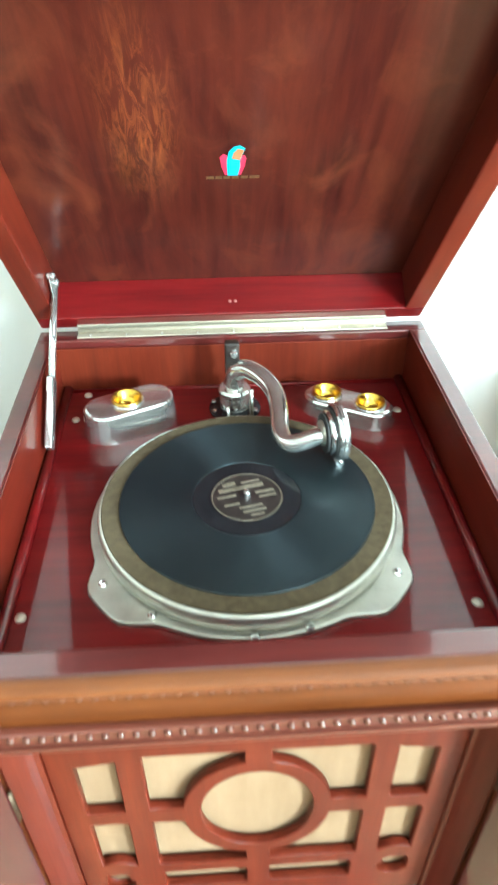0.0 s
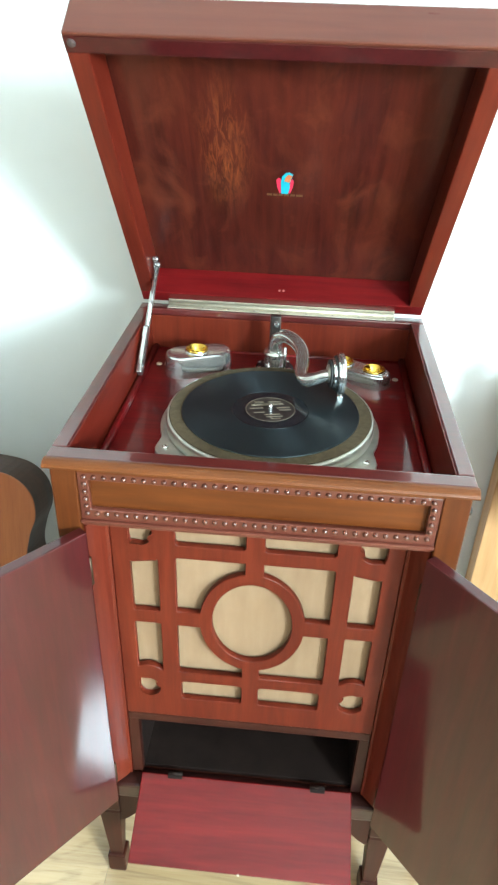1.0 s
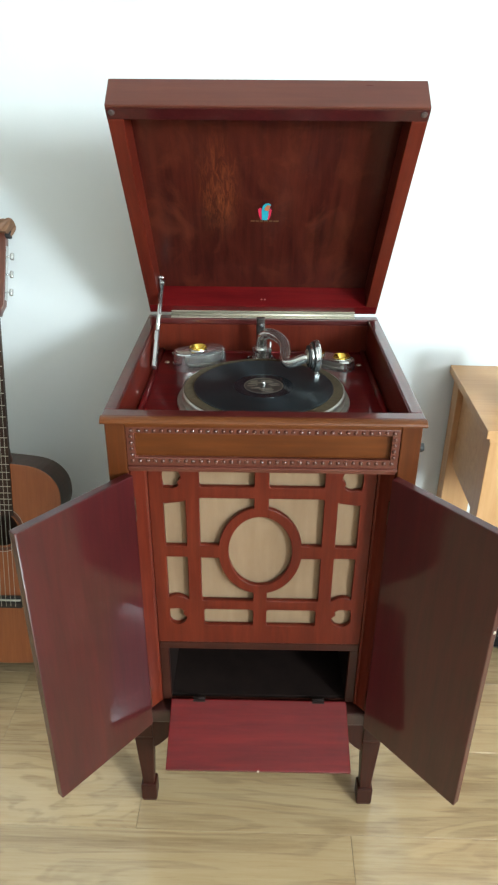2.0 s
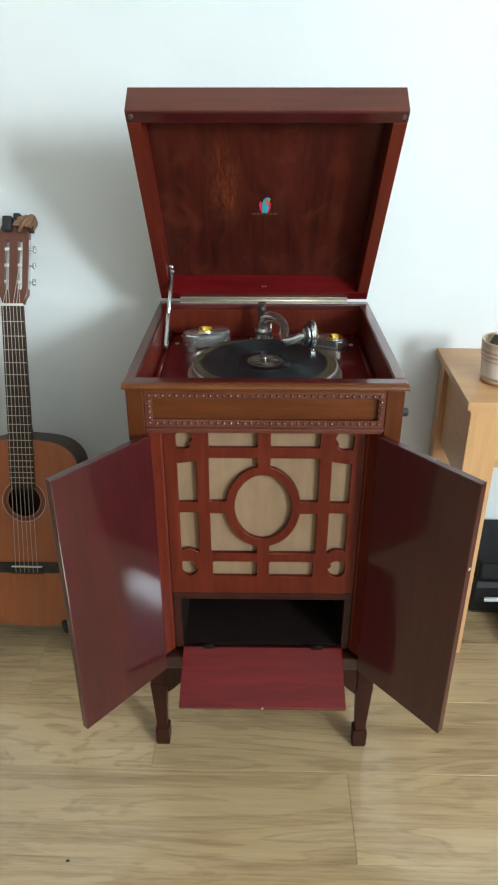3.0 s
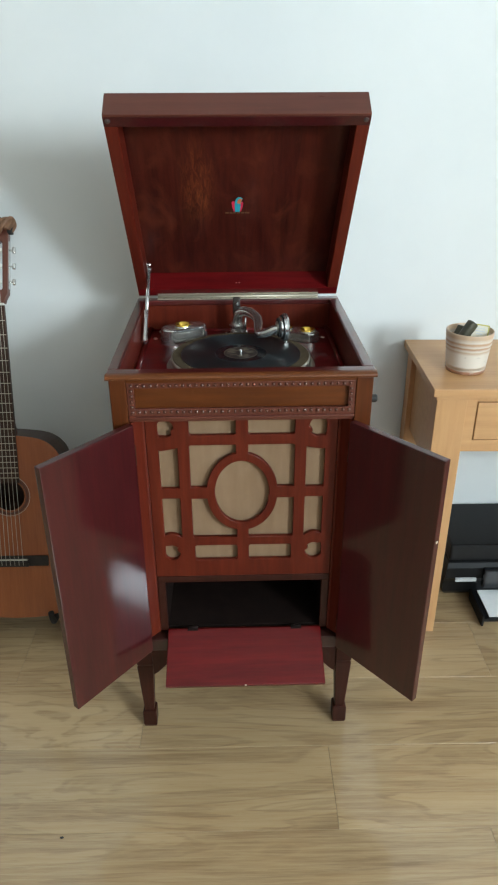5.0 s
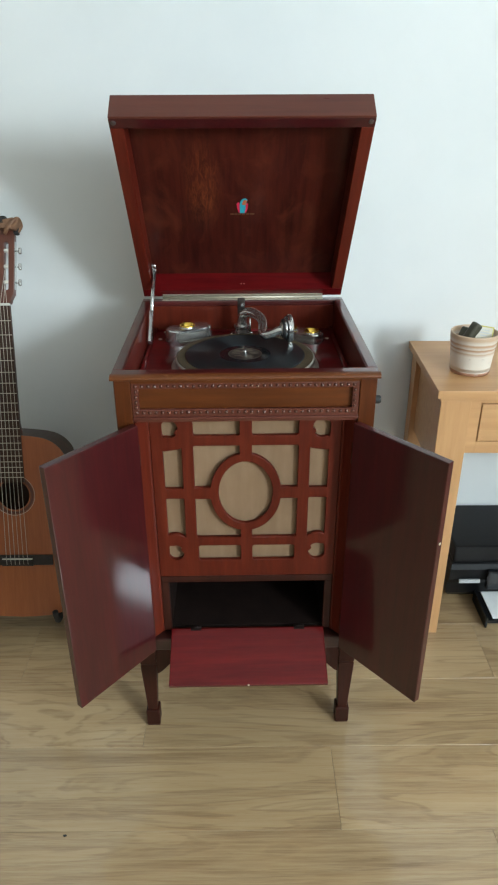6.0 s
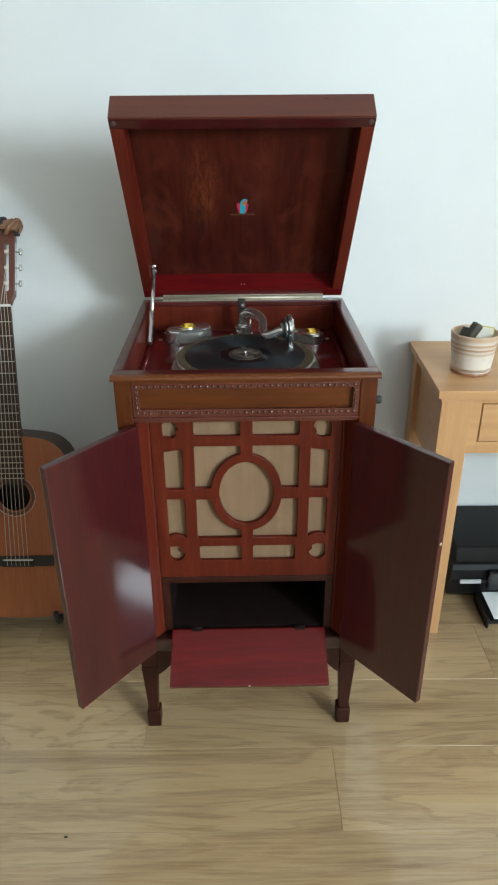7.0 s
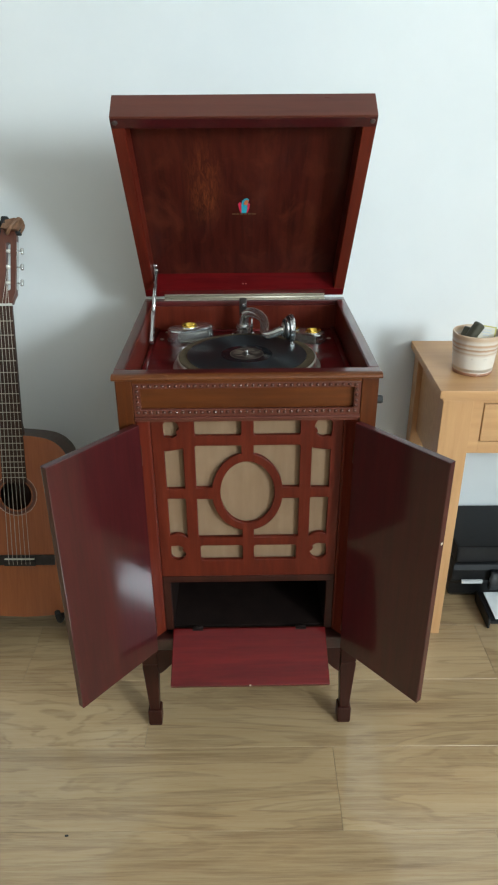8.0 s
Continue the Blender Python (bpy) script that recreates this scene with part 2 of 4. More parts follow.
SATIN = metal("satin_nickel", (0.64, 0.645, 0.64), (0.77, 0.775, 0.765), 30, 0.12, 0.93)
DULL = metal("dull_nickel", (0.44, 0.42, 0.36), (0.58, 0.56, 0.50), 40, 0.34, 0.8)
BRASS = metal("pale_brass", (0.50, 0.45, 0.36), (0.62, 0.57, 0.47), 40, 0.5, 0.75)
GOLD = metal("gilt_metal", (0.66, 0.42, 0.07), (0.8, 0.55, 0.11), 50, 0.22)
BLACK = plain("black_plastic", (0.003, 0.003, 0.0035), (0.006, 0.006, 0.007), 80, 0.42, 0.0, 0.1, spec=0.25)
BLACKGLOSS = plain("black_gloss", (0.008, 0.009, 0.011), (0.014, 0.015, 0.018), 80, 0.12, 0.0, 0.03)
GREY = plain("grey_rubber", (0.05, 0.03, 0.026), (0.075, 0.045, 0.04), 80, 0.7)
OLDBRASS = plain("tarnished_brass", (0.05, 0.03, 0.015), (0.09, 0.055, 0.03), 80, 0.5, 0.6)
RUBBER = plain("black_rubber", (0.012, 0.012, 0.012), (0.022, 0.021, 0.02), 80, 0.7, 0.0, 0.2)
# near-black brown for the compartment's inner faces and the flap hinges
HOLLOW = plain("near_black_brown", (0.008, 0.0045, 0.0036), (0.014, 0.008, 0.0064), 25, 0.65, spec=0.1)
FELT = plain("olive_brown_felt", (0.06, 0.042, 0.023), (0.098, 0.072, 0.042), 120, 0.95, 0.0, 0.5, spec=0.2)
IVORY = plain("ivory_plastic", (0.6, 0.58, 0.52), (0.72, 0.7, 0.64), 60, 0.4)
STRING = plain("nylon_string", (0.5, 0.46, 0.38), (0.62, 0.58, 0.5), 60, 0.35)
PAPER = plain("white_paper", (0.72, 0.73, 0.74), (0.8, 0.8, 0.8), 20, 0.8)
SILVER = plain("silver_plastic", (0.42, 0.43, 0.44), (0.5, 0.5, 0.5), 40, 0.4)
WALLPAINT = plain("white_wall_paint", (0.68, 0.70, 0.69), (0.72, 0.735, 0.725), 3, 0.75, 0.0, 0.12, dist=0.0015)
# tones of the unseen walls and ceiling, set by how much light they bounce
WESTFILL = plain("west_wall_fill_tone", (0.30, 0.28, 0.25), (0.36, 0.335, 0.30), 3, 0.8, 0.0, 0.1)
SOUTHFILL = plain("south_wall_fill_tone", (0.36, 0.345, 0.32), (0.42, 0.40, 0.37), 3, 0.8, 0.0, 0.1)
CEILFILL = plain("ceiling_fill_tone", (0.76, 0.76, 0.76), (0.81, 0.81, 0.81), 3, 0.85, 0.0, 0.1)
PINK = plain("decal_red", (0.62, 0.02, 0.06), (0.7, 0.03, 0.08), 90, 0.4)
TEAL = plain("decal_turquoise", (0.02, 0.33, 0.42), (0.03, 0.4, 0.5), 90, 0.4)
ORANGE = plain("decal_orange", (0.5, 0.14, 0.05), (0.58, 0.18, 0.07), 90, 0.4)
GILT = plain("decal_gilt", (0.10, 0.05, 0.02), (0.16, 0.09, 0.035), 200, 0.45, 0.3)
STUD = plain("dull_pink_brass", (0.26, 0.10, 0.085), (0.34, 0.14, 0.12), 90, 0.5, 0.3)
LABEL = plain("label_paper", (0.014, 0.010, 0.009), (0.03, 0.02, 0.018), 90, 0.45)
LABELINK = plain("label_gilt_print", (0.11, 0.09, 0.066), (0.19, 0.16, 0.12), 300, 0.45)


def make_shellac():
    m, n, l, b = shader("shellac_record", 0.34, 0.0, 0.0, 0.1, 0.75)
    b.inputs["Base Color"].default_value = (0.0055, 0.0085, 0.0105, 1)
    dust = noise_of(n, l, coords(n, l, (1, 1, 1)), 24, 5)
    l.new(scaled(n, l, dust, 0.30, 0.42), b.inputs["Roughness"])
    tan = n.new("ShaderNodeTangent")
    tan.direction_type, tan.axis = "RADIAL", "Z"
    b.inputs["Anisotropic"].default_value, b.inputs["Anisotropic Rotation"].default_value = 0.88, 0.25
    b.inputs["Specular Tint"].default_value = (0.72, 0.92, 1.0, 1)
    l.new(tan.outputs[0], b.inputs["Tangent"])
    return m


def make_cloth():
    m, n, l, b = shader("speaker_cloth", 0.9, 0.0, 0.0, 0.1, 0.2)
    vec = coords(n, l, (1, 1, 1))
    big = noise_of(n, l, coords(n, l, (30, 1, 5)), 1.0, 5)
    stain = noise_of(n, l, vec, 14, 4)
    c = ramp(n, l, big, ((0.3, (0.208, 0.128, 0.074)), (0.7, (0.268, 0.175, 0.106))))
    l.new(mixed(n, l, scaled(n, l, stain, -0.1, 0.6), c, (0.185, 0.105, 0.052)), b.inputs["Base Color"])
    wv = n.new("ShaderNodeTexWave")
    wv.inputs["Scale"].default_value = 260
    l.new(vec, wv.inputs["Vector"])
    bumped(n, l, b, wv.outputs["Fac"], 0.08, 0.0003)
    return m


def make_plank():
    """Pale oak laminate: long cathedral figure, fibres, tone from board to board."""
    m, n, l, b = shader("oak_laminate", 0.36, 0.0, 1.0, 0.09, 0.4)
    fig = noise_of(n, l, coords(n, l, (0.9, 6, 1), 40.0), 1.0, 4, 0.5, 2.2)
    fib = noise_of(n, l, coords(n, l, (5, 130, 1), 40.0), 1.0, 8, 0.7, 0.2)
    pores = noise_of(n, l, coords(n, l, (22, 420, 1), 40.0), 1.0, 3, 0.6)
    rings = n.new("ShaderNodeMath")
    rings.operation = "MULTIPLY"
    rings.inputs[1].default_value = 44
    l.new(fig, rings.inputs[0])
    si = n.new("ShaderNodeMath")
    si.operation = "SINE"
    l.new(rings.outputs[0], si.inputs[0])
    c1 = ramp(n, l, fig, ((0.3, (0.235, 0.138, 0.062)), (0.48, (0.415, 0.270, 0.133)), (0.68, (0.48, 0.33, 0.173))))
    c2 = mixed(n, l, scaled(n, l, si.outputs[0], -0.22, 0.58), c1, (0.235, 0.138, 0.066))
    c3 = mixed(n, l, ramp(n, l, fib, ((0.36, (0, 0, 0)), (0.72, (0.75, 0.75, 0.75)))), c2, (0.54, 0.395, 0.225))
    c4 = mixed(n, l, ramp(n, l, pores, ((0.3, (0.22, 0.22, 0.22)), (0.4, (0, 0, 0)))), c3, (0.17, 0.10, 0.045))
    info = n.new("ShaderNodeObjectInfo")
    hsv = n.new("ShaderNodeHueSaturation")
    l.new(scaled(n, l, info.outputs["Random"], 0.80, 0.93), hsv.inputs["Value"])
    l.new(c4, hsv.inputs["Color"])
    l.new(hsv.outputs["Color"], b.inputs["Base Color"])
    l.new(scaled(n, l, fib, 0.28, 0.46), b.inputs["Roughness"])
    bumped(n, l, b, fib, 0.12, 0.0006)
    return m


def make_ceramic():
    m, n, l, b = shader("stoneware_glaze", 0.45, 0.0, 0.2, 0.2)
    vec = coords(n, l, (1, 1, 1))
    sep = n.new("ShaderNodeSeparateXYZ")
    l.new(vec, sep.inputs[0])
    wob = noise_of(n, l, vec, 30, 4)
    add = n.new("ShaderNodeMath")
    add.operation = "MULTIPLY_ADD"
    add.inputs[1].default_value = 0.006
    l.new(wob, add.inputs[0])
    l.new(sep.outputs["Z"], add.inputs[2])
    W, T = (0.66, 0.60, 0.52), (0.42, 0.22, 0.11)
    bands = ramp(n, l, scaled_range(n, l, add.outputs[0], 0.0, 0.1), ((0.0, (0.34, 0.17, 0.10)), (0.1, (0.36, 0.18, 0.11)), (0.13, W), (0.55, W), (0.62, (0.5, 0.36, 0.25)), (0.66, W), (0.72, T), (0.76, W), (0.83, (0.46, 0.26, 0.14)), (0.88, W), (0.97, (0.52, 0.36, 0.24))))
    spots = noise_of(n, l, vec, 70, 3)
    l.new(mixed(n, l, ramp(n, l, spots, ((0.62, (0, 0, 0)), (0.7, (0.5, 0.5, 0.5)))), bands, (0.45, 0.4, 0.36)), b.inputs["Base Color"])
    bumped(n, l, b, wob, 0.2, 0.001)
    return m


def scaled_range(n, l, fac, lo, hi):
    r = n.new("ShaderNodeMapRange")
    r.inputs["From Min"].default_value, r.inputs["From Max"].default_value = lo, hi
    l.new(fac, r.inputs["Value"])
    return r.outputs["Result"]


def make_glass():
    m, n, l, b = shader("window_glass", 0.02)
    b.inputs["Transmission Weight"].default_value = 1.0
    b.inputs["Base Color"].default_value = (0.95, 0.98, 0.97, 1)
    return m


SHELLAC, CLOTH, PLANK, CERAMIC, GLASS = make_shellac(), make_cloth(), make_plank(), make_ceramic(), make_glass()
JOINT = plain("joint_shadow_gap", (0.22, 0.14, 0.07), (0.27, 0.17, 0.09), 40, 0.9)

# ---------------------------------------------------------------- the room
WALL_Y, WEST, SOUTH, HIGH = 0.70, -3.2, -3.611, 2.7
tagged(part("wall_north", box(WEST - 0.1, EAST + 0.1, WALL_Y, WALL_Y + 0.1, -0.05, HIGH, 0), WALLPAINT), "plain white painted plaster wall behind the gramophone", "wall", kind="structure")
# south and west walls stay out of view, added to shape the fill
tagged(part("wall_south", box(WEST - 0.1, EAST + 0.1, SOUTH - 0.1, SOUTH, -0.05, HIGH, 0), SOUTHFILL), "unseen plain wall closing the room, grey chosen for fill light", "wall", kind="structure")
tagged(part("wall_west", box(WEST - 0.1, WEST, SOUTH, WALL_Y, -0.05, HIGH, 0), WESTFILL), "unseen plain side wall, warm grey chosen for fill light", "wall", kind="structure")
east = bmesh.new()
(Y0, Y1, Z0, Z1, _), (Y2, Y3, Z2, Z3, _) = WINDOWS
for y0, y1, z0, z1 in ((SOUTH, Y0, -0.05, HIGH), (Y0, Y1, -0.05, Z0), (Y0, Y1, Z1, HIGH), (Y1, Y2, -0.05, HIGH), (Y2, Y3, -0.05, Z2), (Y2, Y3, Z3, HIGH), (Y3, WALL_Y, -0.05, HIGH)):
    box(EAST, EAST + 0.1, y0, y1, z0, z1, 0, east)
tagged(part("wall_east", east, WALLPAINT), "white painted side wall with two windows", "wall", kind="structure")
tagged(part("ceiling", box(WEST - 0.1, EAST + 0.1, SOUTH - 0.1, WALL_Y + 0.1, HIGH, HIGH + 0.1, 0), CEILFILL), "unseen plain ceiling, white chosen for fill light", "ceiling", kind="structure")

for k, (y0, y1, z0, z1, _) in enumerate(WINDOWS, 1):
    window = tagged(new(f"window_{k}"), "white framed window letting in daylight", "window", kind="structure")
    fr = bmesh.new()
    for a0, a1, b0, b1 in ((y0, y0 + 0.05, z0, z1), (y1 - 0.05, y1, z0, z1), (y0 + 0.05, y1 - 0.05, z0, z0 + 0.05), (y0 + 0.05, y1 - 0.05, z1 - 0.05, z1)):
        box(EAST + 0.062, EAST + 0.098, a0, a1, b0, b1, 0.002, fr)
    part("window_frame", fr, IVORY, window)
    pane = part("pane", box(EAST + 0.078, EAST + 0.082, y0 + 0.05, y1 - 0.05, z0 + 0.05, z1 - 0.05, 0), GLASS, window)
    pane.visible_shadow = False

# ---------------------------------------------------------------- gramophone cabinet
cab = thing("gramophone_cabinet", "red mahogany floor-standing gramophone cabinet with open lid and doors", "gramophone", pose(0.003, 0, 0, 0, 0, 0.7))
TOP, HINGE_Y = 0.928, 0.532

# rim round the well
for name, b in (("top_rail", (-0.2508, 0.2508, 0.0128, 0.037)), ("top_rail", (-0.251, 0.251, 0.508, 0.535)), ("top_rail", (-0.251, -0.230, 0.037, 0.508)), ("top_rail", (0.230, 0.251, 0.037, 0.508))):
    part(name, box(*b, 0.9155, TOP, 0.0025), RAIL, cab, "brown mahogany rim with a soft edge")
NOSE = [(0.0126, 0.9284), (0.0085, 0.9280), (0.0045, 0.9267), (0.0015, 0.9246), (0.0, 0.9217), (0.0008, 0.9191), (0.0040, 0.9176), (0.0126, 0.9172)]
part("nosing", loft([[(x, y, z) for y, z in NOSE] for x in (-0.2512, 0.2512)]), NOSEWOOD, cab, "orange rounded nosing of the top", smooth=False)
# case walls
for s in (-1, 1):
    x0, x1 = sorted((s * 0.230, s * 0.245))
    part("side_panel", box(x0, x1, 0.042, 0.508, 0.245, 0.915, 0.001), BROWN_Z, cab)
    x0, x1 = sorted((s * 0.2285, s * 0.230))
    part("well_lining", box(x0, x1, 0.038, 0.508, 0.853, 0.9275, 0.0004), LIDRAIL, cab, "orange-red varnished inner side of the well")
    x0, x1 = sorted((s * 0.2155, s * 0.247))
    part("post", box(x0, x1, 0.0115, 0.042, 0.243, 0.915, 0.002), HONEY_Z, cab)
part("back_panel", box(-0.245, 0.245, 0.509, 0.530, 0.245, 0.915, 0.001), FRET, cab)
part("well_front", box(-0.2285, 0.2285, 0.0301, 0.038, 0.853, 0.915, 0.0005), RED_X, cab)
part("motor_board", box(-0.2285, 0.2285, 0.038, 0.509, 0.838, 0.852, 0.0005), RED_X, cab, "glossy dark red motor board")
# dark quarter mouldings along the edges of the board
for s in (-1, 1):
    part("edge_moulding", tube([Vector((s * 0.2225, 0.039, 0.855)), Vector((s * 0.2225, 0.508, 0.855))], 0.0058, 12), RED_X, cab, smooth=True)
part("edge_moulding", tube([Vector((-0.216, 0.506, 0.8525)), Vector((0.216, 0.506, 0.8525))], 0.003, 10), RED_X, cab, smooth=True)

# frieze with its beaded frame
frieze = part("frieze", box(-0.2155, 0.2155, 0.0220, 0.030, 0.826, 0.9110, 0.0005), HONEY_X, cab, "honey-coloured mahogany frieze with beaded moulding")
mo = fill([rounded(-0.2153, 0.2153, 0.838, 0.9085, 0.0005, 1), rounded(-0.202, 0.202, 0.8545, 0.897, 0.0005, 1)], 0.0085, 0.0012)
mo.transform(Matrix.Translation((0, 0.0178, 0)))
part("frame_moulding", mo, BROWN_X, frieze)
part("lower_lip", box(-0.2153, 0.2153, 0.0095, 0.0218, 0.8345, 0.8400, 0.0022), BROWN_X, frieze)
part("lower_rail", box(-0.2153, 0.2153, 0.0160, 0.0218, 0.8275, 0.8344, 0.0010), BROWN_X, frieze)
part("cornice", box(-0.2153, 0.2153, 0.0115, 0.0218, 0.9088, 0.9170, 0.0012), HONEY_X, frieze)
bead = lathe([(0.0002, -0.0034), (0.0022, -0.0027), (0.0033, -0.001), (0.0033, 0.001), (0.0022, 0.0027), (0.0002, 0.0034)], 10)
bead_mesh = part("bead", bead, BEAD, frieze, smooth=True)
bead_mesh.location = (-0.2065, 0.0134, 0.9025)
bead_mesh.rotation_euler = (0, radians(90), 0)
spots = [(-0.2065 + 0.0121 * i, z, 90) for z in (0.9025, 0.8487) for i in range(35)][1:]
spots += [(s * 0.2070, 0.8487 + 0.0108 * i, 0) for s in (-1, 1) for i in range(1, 5)]
for x, z, turn in spots:
    o = new("bead", bead_mesh.data)
    o.parent, o.location, o.rotation_euler = frieze, (x, 0.0134, z), (0, radians(turn), 0)

# fretwork grille
CX, CZ = -0.001, 0.651
RX, RZ = 0.0735, 0.0925


def clipped_window(x0, x1, z0, z1, cx, cz, rx, rz, r=0.004):
    """A window whose one corner, towards (cx, cz), is cut away by an ellipse."""
    sx, sz = (1 if cx > (x0 + x1) / 2 else -1), (1 if cz > (z0 + z1) / 2 else -1)
    xi, xo = (x1, x0) if sx > 0 else (x0, x1)
    zi, zo = (z1, z0) if sz > 0 else (z0, z1)
    a0 = math.atan2((zi - cz) / rz, -sx * math.sqrt(max(1 - ((zi - cz) / rz) ** 2, 0)))
    a1 = math.atan2(-sz * math.sqrt(max(1 - ((xi - cx) / rx) ** 2, 0)), (xi - cx) / rx)
    d = (a1 - a0 + math.pi) % (2 * math.pi) - math.pi
    arc = [(cx + rx * math.cos(a0 + d * k / 14), cz + rz * math.sin(a0 + d * k / 14)) for k in range(15)]
    corner = [(xo + sx * r * (1 - math.cos(radians(90 - 90 * k / 4))), zo + sz * r * (1 - math.sin(radians(90 - 90 * k / 4)))) for k in range(5)]
    return arc + [(xi, zo)] + corner + [(xo, zi)]


def corner_cell(sx, cz, up):
    """A small shell-shaped opening with a pointed cusp."""
    cx, out = sx * 0.152, []
    for k in range(28):
        a = 2 * math.pi * k / 28
        x, z = 0.0185 * math.cos(a), 0.0205 * math.sin(a)
        if math.cos(a) > 0.2:
            x = min(x, 0.0165)
            if z * up > 0.004:
                z = up * 0.0195 if abs(z) > 0.012 else z
        d = math.degrees(a) % 360
        cusp = 200 if up < 0 else 160
        if abs(d - cusp) < 9:
            x += 0.005
        out.append((cx + sx * x, cz - 0.0 + z))
    return out


loops = [rounded(-0.1905, 0.1905, 0.439, 0.830, 0.001, 1), ellipse(CX, CZ, 0.0560, 0.0742)]
for s in (-1, 1):
    xa, xb = sorted((s * 0.106, s * 0.0125))
    loops.append(clipped_window(xa, xb, 0.6645, 0.762, CX, CZ, RX, RZ))
    loops.append(clipped_window(xa, xb, 0.541, 0.6375, CX, CZ, RX, RZ))
    loops.append(rounded(*sorted((s * 0.105, s * 0.0125)), 0.784, 0.825, 0.005))
    loops.append(rounded(*sorted((s * 0.103, s * 0.0125)), 0.482, 0.520, 0.005))
    xa, xb = sorted((s * 0.167, s * 0.1295))
    hi, lo = rounded(xa, xb, 0.6625, 0.758, 0.003), rounded(xa, xb, 0.544, 0.639, 0.003)
    loops.append([(x, min(z, 0.757 - 0.010 * max(0, 1 - ((x - s * 0.152) / 0.022) ** 2)) if z > 0.74 else z) for x, z in hi])
    mid = [(xa + (xb - xa) * k / 10, 0.541 + 0.010 * max(0, 1 - ((xa + (xb - xa) * k / 10 - s * 0.152) / 0.022) ** 2)) for k in range(11)]
    loops.append(mid + [(x, z) for x, z in lo if z > 0.6])
    loops.append(corner_cell(s, 0.5025, 1))
    loops.append(corner_cell(s, 0.800, -1))
gm = fill(loops, 0.010, 0.0012)
gm.transform(Matrix.Translation((0, 0.046, 0)))
grille = part("fretwork_grille", gm, FRET, cab, "reddish fretwork grille over pale cloth")
part("speaker_cloth", box(-0.188, 0.188, 0.054, 0.057, 0.446, 0.828, 0), CLOTH, grille, "beige woven speaker cloth")
for s in (-1, 1):
    prof = [(0.2152, 0.060), (0.2152, 0.0175), (0.2125, 0.0165), (0.206, 0.023), (0.199, 0.031), (0.1945, 0.037), (0.1907, 0.0385), (0.1907, 0.060)]
    part("inner_stile", loft([[(s * x, y, z) for x, y in prof] for z in (0.285, 0.8255)]), FRET, cab)
    x0, x1 = sorted((s * 0.1735, s * 0.1905))
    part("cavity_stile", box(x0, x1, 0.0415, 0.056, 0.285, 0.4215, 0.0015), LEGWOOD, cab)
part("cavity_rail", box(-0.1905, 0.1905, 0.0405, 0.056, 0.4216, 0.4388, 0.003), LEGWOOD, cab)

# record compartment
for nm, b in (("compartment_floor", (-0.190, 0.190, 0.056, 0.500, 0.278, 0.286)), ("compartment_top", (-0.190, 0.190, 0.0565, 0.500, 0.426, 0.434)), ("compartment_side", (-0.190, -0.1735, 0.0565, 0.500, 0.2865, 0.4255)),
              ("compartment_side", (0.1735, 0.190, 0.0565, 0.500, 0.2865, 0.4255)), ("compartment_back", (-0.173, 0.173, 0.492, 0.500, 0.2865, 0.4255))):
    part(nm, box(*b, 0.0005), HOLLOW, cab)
part("base_moulding", box(-0.2152, 0.2152, 0.018, 0.055, 0.2435, 0.2775, 0.005), DARK, cab)
for s in (-1, 1):
    x0, x1 = sorted((s * 0.2455, s * 0.2535))
    part("base_moulding", box(x0, x1, 0.030, 0.530, 0.2435, 0.2775, 0.004), DARK, cab)
part("bottom_board", box(-0.2300, 0.2300, 0.057, 0.508, 0.246, 0.2765, 0.001), BROWN_X, cab)


# legs
def leg_mesh():
    rings = []
    for z, w in ((0.243, 0.0185), (0.205, 0.0185), (0.200, 0.0172), (0.195, 0.0185), (0.05, 0.0115), (0.049, 0.0150), (0.046, 0.0162), (0.006, 0.0162), (0.0, 0.0150)):
        c = 0.0015
        rings.append([(w - c, -w, z), (w, -w + c, z), (w, w - c, z), (w - c, w, z), (-w + c, w, z), (-w, w - c, z), (-w, -w + c, z), (-w + c, -w, z)])
    return loft(rings[::-1])


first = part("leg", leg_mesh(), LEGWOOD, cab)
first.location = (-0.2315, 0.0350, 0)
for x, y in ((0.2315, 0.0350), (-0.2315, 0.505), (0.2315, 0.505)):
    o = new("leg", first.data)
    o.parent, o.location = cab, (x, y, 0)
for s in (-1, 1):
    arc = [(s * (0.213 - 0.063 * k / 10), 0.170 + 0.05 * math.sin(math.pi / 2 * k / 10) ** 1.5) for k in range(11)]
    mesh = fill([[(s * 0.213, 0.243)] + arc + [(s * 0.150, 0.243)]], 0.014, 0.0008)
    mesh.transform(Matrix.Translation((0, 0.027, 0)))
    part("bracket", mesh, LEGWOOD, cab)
part("apron", box(-0.1495, 0.1495, 0.021, 0.034, 0.218, 0.2432, 0.001), BROWN_X, cab)

# drop flap of the compartment
flap = part("drop_flap", box(-0.174, 0.174, -0.131, 0, -0.006, 0.006, 0.002), RED_X, cab, "glossy red drop flap hanging open")
flap.matrix_local = pose(0.001, 0.036, 0.2905, 25.5, 0, 0)
part("flap_catch", box(-0.002, 0.002, -0.1330, -0.130, 0.0040, 0.0070, 0.0008), BRASS, flap)
for s in (-1, 1):
    part("flap_hinge", box(s * 0.118 - 0.012, s * 0.118 + 0.012, -0.006, 0.0, 0.0061, 0.0068, 0.0003), HOLLOW, flap)
    part("flap_hinge", tube([Vector((s * 0.118 - 0.012, 0.002, 0.006)), Vector((s * 0.118 + 0.012, 0.002, 0.006))], 0.0032, 10), HOLLOW, flap, smooth=True)

